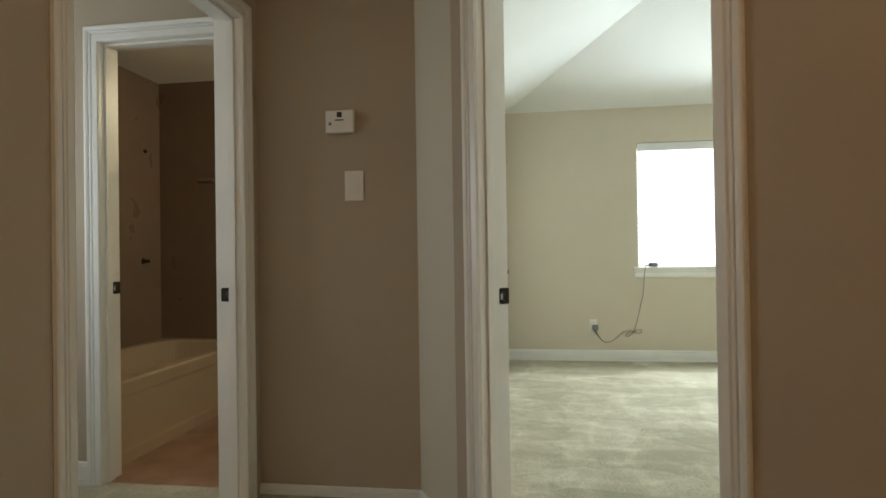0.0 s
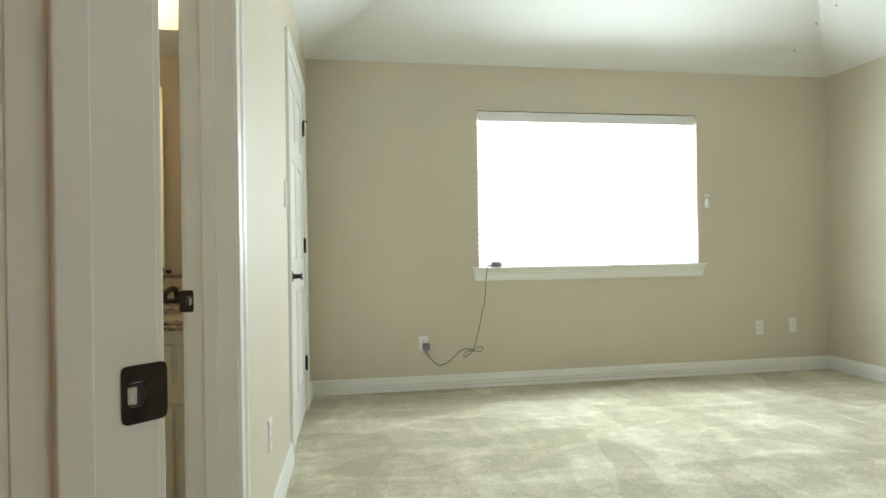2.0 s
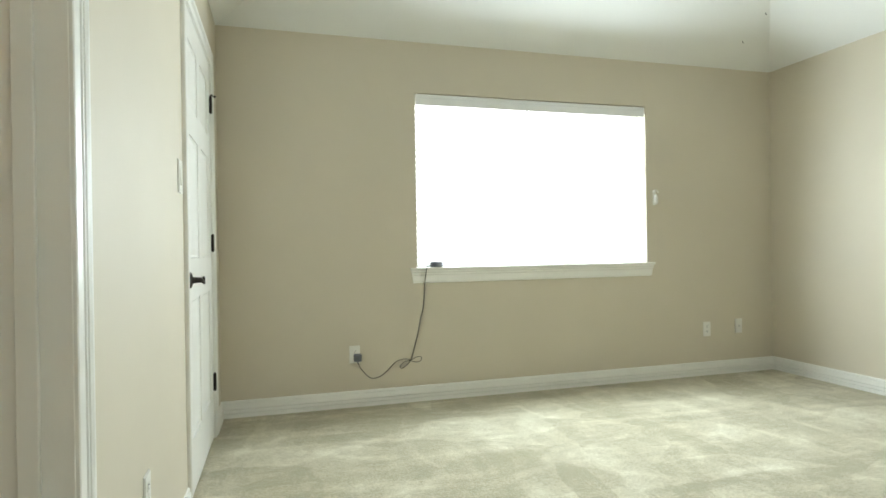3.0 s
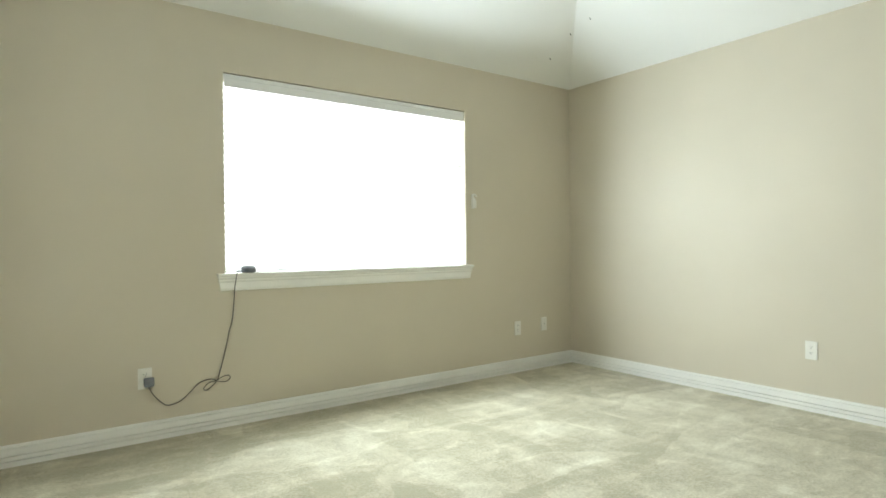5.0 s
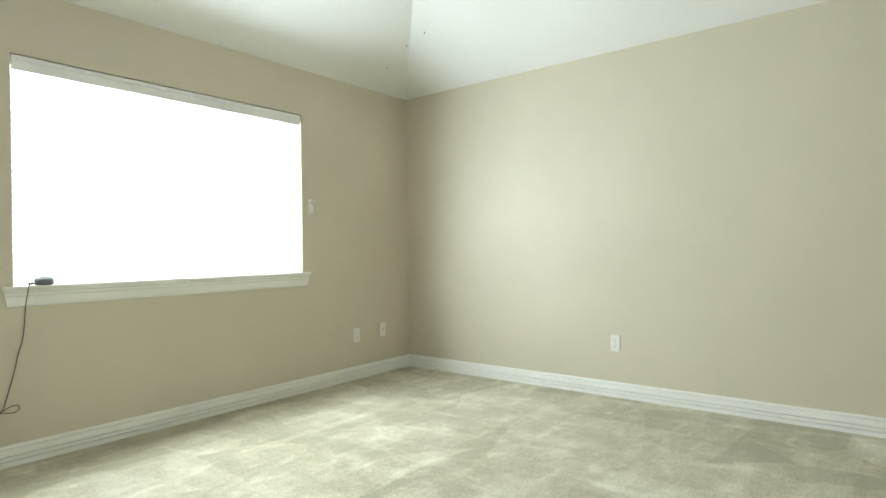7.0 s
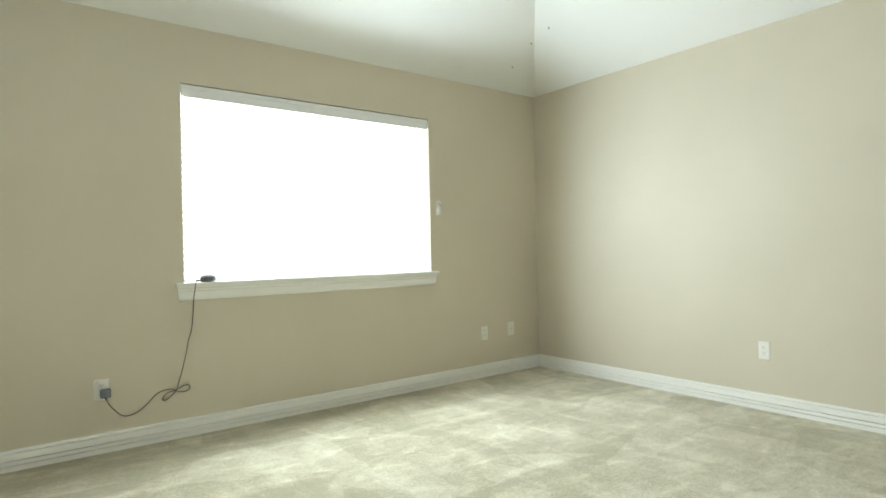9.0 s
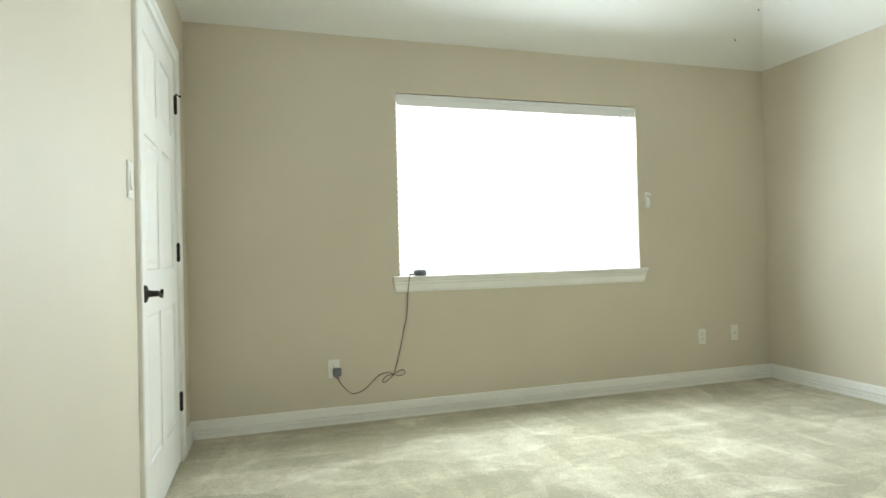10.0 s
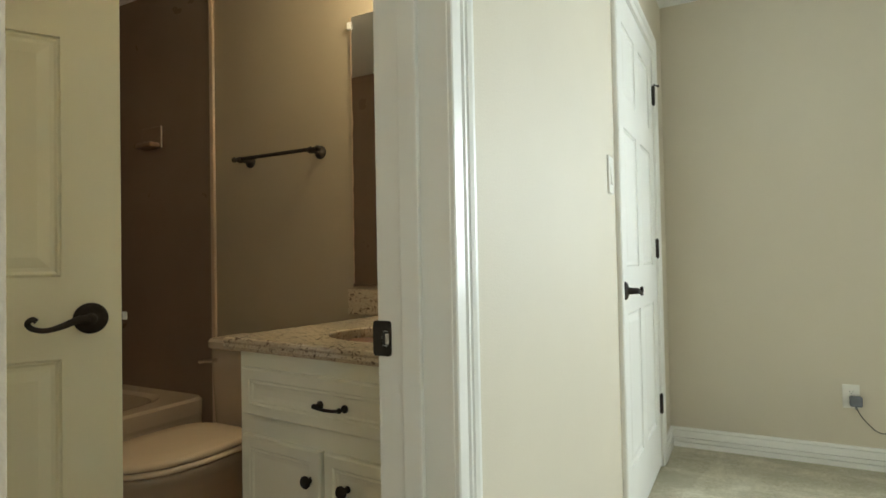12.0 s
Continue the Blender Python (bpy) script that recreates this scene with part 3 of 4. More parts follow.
def blind():
    t = thing("window_blind", pose(0, YN + 0.042, 0), "lowered white slatted blind with a flat valance", "blind")
    x0, x1 = WX0 + 0.006, WX1 - 0.006
    bm = boxed(x0, x1, -0.036, -0.026, WZ1 - 0.078, WZ1 - 0.004, bevel=0.003)
    box(bm, x0, x1, -0.040, -0.036, WZ1 - 0.030, WZ1 - 0.012, bevel=0.001)
    part("valance", bm, VAL, t)
    part("head_rail", boxed(x0, x1, -0.024, 0.024, WZ1 - 0.050, WZ1 - 0.002), VAL, t)
    bm = bmesh.new()
    k = 6
    up, lo = [], []
    for i in range(k + 1):
        u = -0.025 + 0.05 * i / k
        z = 0.003 * (1 - (u / 0.025) ** 2)
        up.append([bm.verts.new((x, u, z + 0.0012)) for x in (x0 + 0.004, x1 - 0.004)])
        lo.append([bm.verts.new((x, u, z - 0.0012)) for x in (x0 + 0.004, x1 - 0.004)])
    for r in (up, lo):
        for a, b in zip(r, r[1:]):
            bm.faces.new((a[0], a[1], b[1], b[0]))
    for j in (0, k):
        bm.faces.new((up[j][0], up[j][1], lo[j][1], lo[j][0]))
    z = WZ0 + 0.055
    first = part("slat", bm, BLIND, t)
    me = first.data
    rnd = random.Random(4)
    while z < WZ1 - 0.07:
        s = first if first.location.z == 0 else new("slat", me)
        s.parent = t
        s.matrix_basis = pose(0, 0, z, 64 + rnd.uniform(-2, 2), rnd.uniform(-0.05, 0.05), 0)
        z += 0.043
    part("bottom_rail", boxed(x0 + 0.004, x1 - 0.004, -0.025, 0.025, WZ0 + 0.014, WZ0 + 0.030, bevel=0.003), BLIND, t)
    for x in (x0 + 0.16, 2.14, x1 - 0.16):
        for y in (-0.027, 0.027):
            part("ladder_cord", cyl(bmesh.new(), (x, y, WZ0 + 0.02), (x, y, WZ1 - 0.05), 0.0009, n=6), BLIND, t)


blind()

# plain bright sky and haze far outside the window
tagged(part("backdrop", boxed(-8, 12, YN + 6.0, YN + 6.05, -4, 9), DAY), "plain bright overcast sky outside the window", "sky", kind="structure")

# ---- doors ----


def frustum(bm, x0, x1, z0, z1, y0, y1, inset):
    """A raised field: base rectangle at y0, smaller top at y1."""
    loft(bm, [[(x0, y0, z0), (x1, y0, z0), (x1, y0, z1), (x0, y0, z1)],
              [(x0 + inset, y1, z0 + inset), (x1 - inset, y1, z0 + inset), (x1 - inset, y1, z1 - inset), (x0 + inset, y1, z1 - inset)]])


def lever_set(parent, x, z, y, out, side):
    """Rose and scrolled lever on a door face at y; out: -1 or 1 along y; side: way the lever points along x."""
    bm = bmesh.new()
    m = Matrix.Translation((x, y, z)) @ Matrix.Rotation(radians(90 if out < 0 else -90), 4, "X")
    lathe(bm, [(0.0335, 0), (0.0335, 0.004), (0.030, 0.009), (0.022, 0.012), (0.014, 0.014), (0.012, 0.030), (0.011, 0.048), (0.006, 0.052)], m, 32)
    h = part("door_handle", bm, BRONZE, parent, "oil-rubbed bronze scrolled lever handle", smooth=True)
    yy = y + out * 0.044
    pts = smooth_pts([(x, yy, z), (x + side * 0.022, yy, z + 0.001), (x + side * 0.05, yy + out * 0.004, z - 0.010), (x + side * 0.078, yy + out * 0.004, z - 0.017),
                      (x + side * 0.100, yy, z - 0.013), (x + side * 0.110, yy, z - 0.002), (x + side * 0.102, yy, z + 0.007), (x + side * 0.094, yy, z + 0.002)], 5)
    rs = [0.0095 - 0.004 * min(1, i / 14) for i in range(len(pts))]
    part("lever", tube(bmesh.new(), pts, rs, 12), BRONZE, h, smooth=True)
    return h


def panel_door(name, M, w, label, lever_side_x, lever_dir, hinge_x=None, hinge_y=0.0, latch=False, sides=(-1, 1), paint=DOORP, rise=0.0):
    """Six-panel door, local x from 0 to w, y from 0 to 0.035, z from 0.008."""
    t = thing(name, M, label, "door")
    T, H0, H1 = 0.035, 0.008, DOOR_H - 0.004
    st = 0.118 if w > 0.7 else 0.112
    mid = 0.10
    pw = (w - 2 * st - mid) / 2
    xs = [(st, st + pw), (st + pw + mid, w - st)]
    zs = [(0.235, 0.825 + rise), (1.00 + rise, 1.535), (1.655, 1.945)]
    bm = bmesh.new()
    g = 0.007
    box(bm, 0.001, w - 0.001, g, T - g, H0 + 0.001, H1 - 0.001)
    strips = [(0, st, H0, H1), (w - st, w, H0, H1), (st + pw, st + pw + mid, zs[0][0], H1 - 0.1)]
    cuts = [H0, zs[0][0], zs[0][1], zs[1][0], zs[1][1], zs[2][0], zs[2][1], H1]
    rails = [(st, w - st, cuts[i], cuts[i + 1]) for i in (0, 2, 4, 6)]
    strips = strips[:2] + [(st + pw, st + pw + mid, a, b) for a, b in zs] + rails
    for x0, x1, z0, z1 in strips:
        box(bm, x0, x1, 0, T, z0, z1)
    part("slab", bm, paint, t)
    for x0, x1 in xs:
        for z0, z1 in zs:
            bm = bmesh.new()
            for y0, y1, ym in ((g, 0.0015, 0.0), (T - g, T - 0.0015, T)):
                # sticking round the panel, then the raised field
                for a, b, c, d in ((x0, x0 + 0.012, z0, z1), (x1 - 0.012, x1, z0, z1), (x0, x1, z0, z0 + 0.012), (x0, x1, z1 - 0.012, z1)):
                    frustum(bm, a, b, c, d, y0, y0 + (ym - y0) * 0.55, 0.005)
                frustum(bm, x0 + 0.020, x1 - 0.020, z0 + 0.020, z1 - 0.020, y0, y1, 0.022)
            part("panel", bm, paint, t)
    for s in sides:
        lever_set(t, lever_side_x, 0.912 + rise * 0.8, 0 if s < 0 else T, s, lever_dir)
    if latch:
        part("latch_bolt", boxed(w, w + 0.012, 0.011, 0.024, 0.903 + rise * 0.8, 0.921 + rise * 0.8, bevel=0.002), STEEL, t, "bright metal latch bolt")
        part("latch_plate", boxed(w - 0.001, w + 0.0012, 0.005, 0.030, 0.883 + rise * 0.8, 0.941 + rise * 0.8), BRONZE, t)
    if hinge_x is not None:
        for i, z in enumerate((0.311, 1.078, 1.842)):
            h = part("hinge", hinge_mesh(), BRONZE, t, "dark bronze hinge")
            h.matrix_basis = pose(hinge_x, hinge_y, z)
            if i == 2:
                bm = tube(bmesh.new(), [(0, -0.006, 0.052), (0.010, -0.014, 0.053), (0.014, -0.024, 0.050)], 0.0035)
                cyl(bm, (0.014, -0.024, 0.050), (0.016, -0.030, 0.049), 0.0065)
                tube(bm, [(0, -0.006, 0.052), (-0.022, -0.014, 0.052)], 0.003)
                part("pin_stop", bm, BRONZE, h)
    return t


panel_door("closet_door", MC @ pose(0.003, 0.002, 0), CD1 - CD0 - 0.006, "closed white six-panel closet door with bronze lever", 0.062, 1, hinge_x=CD1 - CD0 - 0.003, hinge_y=-0.002, sides=(-1,))
panel_door("bathroom_door", pose(FD1 - 0.032, BY0 + 0.004, 0, 0, 0, 60.5), 0.611,
           "open six-panel bathroom door tinted cream for warm lamplight, bronze lever", 0.552, -1, latch=True, paint=WARMDOORP, rise=0.018)
panel_door("hall_door", MV @ pose(0.003, 0.002, 0), 0.744, "closed white six-panel door off the vestibule", 0.744 - 0.065, -1, sides=(-1,))
_d = panel_door("bedroom_door", MD @ pose(DW - 0.004, 0.064, 0, 0, 0, 93), DW - 0.03, "open white six-panel bedroom door seen edge-on", DW - 0.095, -1)
for _z in (0.300, 1.049, 1.80):
    _b = boxed(-0.0015, 0.0, 0.002, 0.033, -0.045, 0.045)
    bmesh.ops.bevel(_b, geom=[e for e in _b.edges if abs(e.verts[0].co.x - e.verts[1].co.x) > 0.001 and e.verts[0].co.y > 0.02], offset=0.012, segments=4, affect="EDGES")
    _h = part("hinge_leaf", _b, BRONZE, _d, "dark bronze hinge leaf")
    _h.matrix_basis = pose(0, 0, _z)

# ---- electrical fittings ----


def screw(parent, x, z, y=-0.0065):
    s = part("screw", cyl(bmesh.new(), (x, y + 0.002, z), (x, y, z), 0.003, n=10), PLASTIC, parent)
    return s


def plate(name, M, label, w, h, category):
    t = thing(name, M, label, category)
    bm = boxed(-w / 2, w / 2, -0.006, -0.0005, -h / 2, h / 2)
    bmesh.ops.bevel(bm, geom=[e for e in bm.edges if max(abs(v.co.y + 0.006) for v in e.verts) < 1e-4], offset=0.003, segments=3, affect="EDGES")
    part("cover_plate", bm, PLASTIC, t)
    return t


def outlet(M, label):
    t = plate("wall_outlet", M, label, 0.070, 0.114, "outlet")
    for dz in (0.0195, -0.0195):
        bm = bmesh.new()
        loft(bm, [[(0.0165 * math.copysign(abs(math.cos(a)) ** 0.6, math.cos(a)), y, dz + 0.0135 * math.copysign(abs(math.sin(a)) ** 0.8, math.sin(a))) for a in
                   [2 * math.pi * i / 24 for i in range(24)]] for y in (-0.004, -0.0075)])
        s = part("socket_face", bm, PLASTIC, t)
        for a in ((-0.0075, -0.0055, 0.001, 0.009), (0.0055, 0.0075, 0.002, 0.009)):
            part("slot", boxed(a[0], a[1], -0.0079, -0.0070, dz + a[2], dz + a[3]), DARK, s)
        part("slot", cyl(bmesh.new(), (0, -0.0070, dz - 0.006), (0, -0.0079, dz - 0.006), 0.0026, n=10), DARK, s)
    screw(t, 0, 0)
    return t


def switch(M, label, w=0.080, h=0.128):
    t = plate("light_switch", M, label, w, h, "light switch")
    part("rocker_frame", boxed(-0.019, 0.019, -0.0075, -0.004, -0.036, 0.036, bevel=0.001), PLASTIC, t)
    bm = bmesh.new()
    loft(bm, [[(-0.016, -0.007, -0.033), (0.016, -0.007, -0.033), (0.016, -0.007, 0.033), (-0.016, -0.007, 0.033)],
              [(-0.016, -0.0115, -0.033), (0.016, -0.0115, -0.033), (0.016, -0.0075, 0.033), (-0.016, -0.0075, 0.033)]])
    part("rocker", bm, PLASTIC, t)
    screw(t, 0, 0.050), screw(t, 0, -0.050)
    return t


F_N = lambda x, z: frame_of((x, YN, z), (1, 0))
F_E = lambda y, z: frame_of((XE, y, z), (0, -1))
F_W = lambda y, z: frame_of((XW, y, z), (0, 1))
F_H = lambda x, z: frame_of((x, HALL_Y, z), (1, 0))
outlet(F_N(0.806, 0.343), "white double outlet under the window with a grey charger plugged in")
outlet(F_N(3.568, 0.361), "white double outlet low on the window wall")
outlet(F_E(3.629, 0.378), "white double outlet low on the plain side wall")
outlet(F_W(3.53, 0.37), "white double outlet low on the wall beside the closet door")
t = plate("cable_jack", F_N(3.872, 0.372), "white cable jack plate low near the corner", 0.070, 0.114, "cable jack")
part("jack_nut", lathe(bmesh.new(), [(0.006, 0.004), (0.006, 0.009), (0.0045, 0.009), (0.0045, 0.014)], Matrix.Rotation(radians(90), 4, "X"), 6), STEEL, t, "small metal cable connector")
screw(t, 0, 0.042), screw(t, 0, -0.042)
switch(F_W(4.155, 1.315), "white rocker light switch beside the closet door")
switch(F_H(-0.572, 1.356), "white rocker light switch on the hall end wall", 0.083, 0.131)


def thermostat(M):
    t = thing("thermostat", M, "white wall thermostat with small display on the hall wall", "thermostat")
    part("back_plate", boxed(-0.058, 0.058, -0.008, -0.0005, -0.043, 0.043, bevel=0.002), PLASTIC, t)
    part("cover", boxed(-0.064, 0.064, -0.030, -0.007, -0.050, 0.050, bevel=0.006), PLASTIC, t)
    part("display", boxed(-0.011, 0.011, -0.0312, -0.0290, 0.017, 0.040), DARK, t, "small dark display")
    part("lever_slot", boxed(-0.020, 0.020, -0.0308, -0.0290, 0.003, 0.008), DARK, t)
    for x in (-0.042, 0.040):
        bm = lathe(bmesh.new(), [(0.007, 0.0285), (0.007, 0.0312), (0.005, 0.0318)], Matrix.Translation((x, 0, -0.010)) @ Matrix.Rotation(radians(90), 4, "X"), 14)
        part("button", bm, GREYP if x < 0 else PLASTIC, t)


thermostat(F_H(-0.626, 1.635))

# ---- things at the window ----


def speaker():
    t = thing("smart_speaker", pose(1.371, YN - 0.002, WZ0 + 0.012) @ Matrix.Scale(1.12, 4), "small dark grey puck speaker on the window sill", "speaker")
    bm = lathe(bmesh.new(), [(0.030, 0), (0.036, 0.003), (0.039, 0.012), (0.039, 0.022), (0.036, 0.030), (0.029, 0.034), (0.010, 0.0345)], n=36)
    part("body", bm, GREYP, t, smooth=True)
    part("top_disc", lathe(bmesh.new(), [(0.026, 0.0342), (0.026, 0.0356), (0.024, 0.0358)], n=30), DARK, t)
    part("plug", cyl(bmesh.new(), (-0.036, 0, 0.010), (-0.060, 0.002, 0.009), 0.0045, n=10), CORD, t)


speaker()


def power_cord():
    y = YN - 0.009
    t = thing("power_cord", pose(0, 0, 0), "dark grey power cord knotted midway against the wall", "cord")
    rnd = random.Random(7)
    raw = [(1.318, YN - 0.004, WZ0 + 0.0205), (1.300, YN - 0.022, WZ0 + 0.018), (1.292, YN - 0.040, WZ0 + 0.010), (1.290, YN - 0.040, WZ0 - 0.02), (1.286, y - 0.010, 0.80), (1.283, y, 0.72), (1.270, y, 0.62), (1.253, y, 0.56), (1.240, y, 0.50), (1.226, y, 0.44),
           (1.205, y, 0.37), (1.190, y, 0.315), (1.184, y, 0.285), (1.150, y - 0.006, 0.250), (1.120, y - 0.004, 0.232), (1.105, y - 0.002, 0.245), (1.130, y - 0.008, 0.275),
           (1.180, y - 0.010, 0.285), (1.215, y - 0.008, 0.302), (1.248, y - 0.004, 0.300), (1.252, y - 0.002, 0.282), (1.225, y - 0.010, 0.268), (1.185, y - 0.014, 0.276), (1.155, y - 0.006, 0.290),
           (1.110, y, 0.290), (1.070, y, 0.275), (1.035, y, 0.235), (0.990, y, 0.197), (0.945, y, 0.180), (0.905, y, 0.183), (0.870, y, 0.215), (0.840, y, 0.254), (0.826, y - 0.006, 0.288), (0.822, y - 0.016, 0.306)]
    raw = [(x + rnd.uniform(-0.003, 0.003), yy, z + rnd.uniform(-0.002, 0.002)) for x, yy, z in raw]
    part("cable", tube(bmesh.new(), smooth_pts(raw, 5), 0.0024, 8), CORD, t, smooth=True)
    bm = boxed(0.797, 0.847, YN - 0.040, YN - 0.0082, 0.300, 0.348, bevel=0.006)
    part("charger", bm, GREYP, t, "grey plug-in charger block")
    part("strain_relief", cyl(bmesh.new(), (0.822, YN - 0.024, 0.302), (0.822, YN - 0.024, 0.286), 0.005, 0.0035, n=10), GREYP, t)


power_cord()


def cleat():
    t = thing("cord_cleat", F_N(3.105, 1.395), "white plastic blind cord holder screwed beside the window", "cord holder")
    bm = boxed(-0.014, 0.014, -0.006, -0.0005, -0.060, 0.052, bevel=0.002)
    part("base", bm, PLASTIC, t)
    bm = tube(bmesh.new(), smooth_pts([(-0.020, -0.020, 0.030), (-0.012, -0.014, 0.046), (0, -0.012, 0.052), (0.014, -0.014, 0.048), (0.024, -0.022, 0.032)], 4), 0.006, 10)
    part("hook", bm, PLASTIC, t, smooth=True)
    bm = bmesh.new()
    lathe(bm, [(0.006, 0.0), (0.014, -0.02), (0.016, -0.055), (0.012, -0.075)], Matrix.Translation((0.002, -0.022, 0.02)), 14)
    part("cord_tassel", bm, PLASTIC, t, smooth=True)


cleat()


def ceiling_fleck(x, y):
    """Small hook on the sloped ceiling."""
    z = H + 0.5 * min(YN - y, XE - x)
    t = thing("ceiling_hook", pose(x, y, z), "tiny dark hook screwed into the sloped ceiling", "hook", group="ceiling hooks")
    part("shank", cyl(bmesh.new(), (0, 0, 0.004), (0.001, -0.001, -0.009), 0.0026, n=8), DARK, t)
    part("tip", tube(bmesh.new(), [(0.001, -0.001, -0.009), (0.003, -0.003, -0.013), (0.007, -0.003, -0.010)], 0.0022, 8), DARK, t)


for _x, _y in ((3.694, 5.083), (3.717, 5.32), (3.653, 4.861)):
    ceiling_fleck(_x, _y)

# ---- bathroom ----


def ell(cx, cy, z, rx, ry, n=36, p=1.0, front=0.0, back=0.0):
    """Superellipse ring; front lengthens the -y half."""
    out = []
    for i in range(n):
        a = 2 * math.pi * i / n
        c, s = math.cos(a), math.sin(a)
        x = rx * math.copysign(abs(c) ** p, c)
        y = ry * math.copysign(abs(s) ** p, s)
        if back and s > 0:
            x, y = rx * math.copysign(abs(c) ** back, c), ry * abs(s) ** back
        if s < 0:
            y *= 1 + front
        out.append((cx + x, cy + y, z))
    return out


def bathtub():
    x0, x1, y0, y1, h = BX0 + 0.006, -1.875, BY0 + 0.006, BY1 - 0.011, 0.425
    t = thing("bathtub", pose(0, 0, 0), "almond enamelled alcove bathtub", "bathtub")
    bm = bmesh.new()
    cx, cy = (x0 + x1) / 2, (y0 + y1) / 2
    hx, hy = (x1 - x0) / 2, (y1 - y0) / 2
    rings = []
    for z, ox, oy, p in ((0.0, 0.0, 0, 0.08), (0.06, 0.0, 0, 0.08), (0.075, -0.005, 0, 0.08), (0.335, -0.005, 0, 0.08), (0.352, -0.001, 0, 0.08), (h - 0.012, 0.0, 0, 0.08), (h, -0.012, -0.004, 0.10),
                         (h + 0.001, -0.075, -0.085, 0.45), (h - 0.012, -0.095, -0.11, 0.5), (0.20, -0.125, -0.17, 0.55), (0.10, -0.155, -0.25, 0.6), (0.085, -0.22, -0.34, 0.7)):
        rings.append(ell(cx, cy, z, hx + ox, hy + oy, 64, p))
    loft(bm, rings)
    part("tub_shell", bm, ALMOND, t, smooth=False)
    part("overflow_plate", lathe(bmesh.new(), [(0.035, 0), (0.035, 0.006), (0.028, 0.010)], Matrix.Translation((cx, BY0 + 0.19, 0.25)) @ Matrix.Rotation(radians(-75), 4, "X"), 20), CHROME, t)


bathtub()


def surround():
    t = thing("tub_surround", pose(0, 0, 0), "brown marbled bath surround panels with pale edge trim", "bath surround", kind="structure")
    part("panel_end", boxed(BX0 + 0.008, -1.832, BY1 - 0.010, BY1 - 0.001, 0.0, H - 0.002), SURROUND, t)
    part("panel_end", boxed(BX0 + 0.008, -1.86, BY0 + 0.001, BY0 + 0.010, 0.427, H - 0.002), SURROUND, t)
    part("panel_long", boxed(BX0 + 0.001, BX0 + 0.008, BY0 + 0.002, BY1 - 0.002, 0.427, H - 0.002), SURROUND, t)
    part("edge_trim", boxed(-1.836, -1.810, BY1 - 0.015, BY1 - 0.0006, 0.0, H - 0.003, bevel=0.004), TRIMTAN, t, "pale tan edge trim")
    # soap dish on the end panel
    s = part("soap_dish", boxed(-2.32, -2.19, BY1 - 0.075, BY1 - 0.010, 1.63, 1.655, bevel=0.008), SURROUND, t, "brown moulded soap dish")
    part("soap_back", boxed(-2.33, -2.18, BY1 - 0.022, BY1 - 0.010, 1.63, 1.74, bevel=0.005), SURROUND, s)
    v = part("valve_cap", lathe(bmesh.new(), [(0.014, 0), (0.014, 0.01), (0.01, 0.014)], Matrix.Translation((BX0 + 0.008, 3.86, 1.86)) @ Matrix.Rotation(radians(90), 4, "Y"), 16), BRONZE, t, "dark capped pipe end")
    part("valve_cap", lathe(bmesh.new(), [(0.022, 0), (0.022, 0.006), (0.012, 0.010), (0.011, 0.05), (0.007, 0.054)], Matrix.Translation((BX0 + 0.008, 3.83, 1.03)) @ Matrix.Rotation(radians(90), 4, "Y"), 16), BRONZE, t, "dark capped pipe end")


surround()


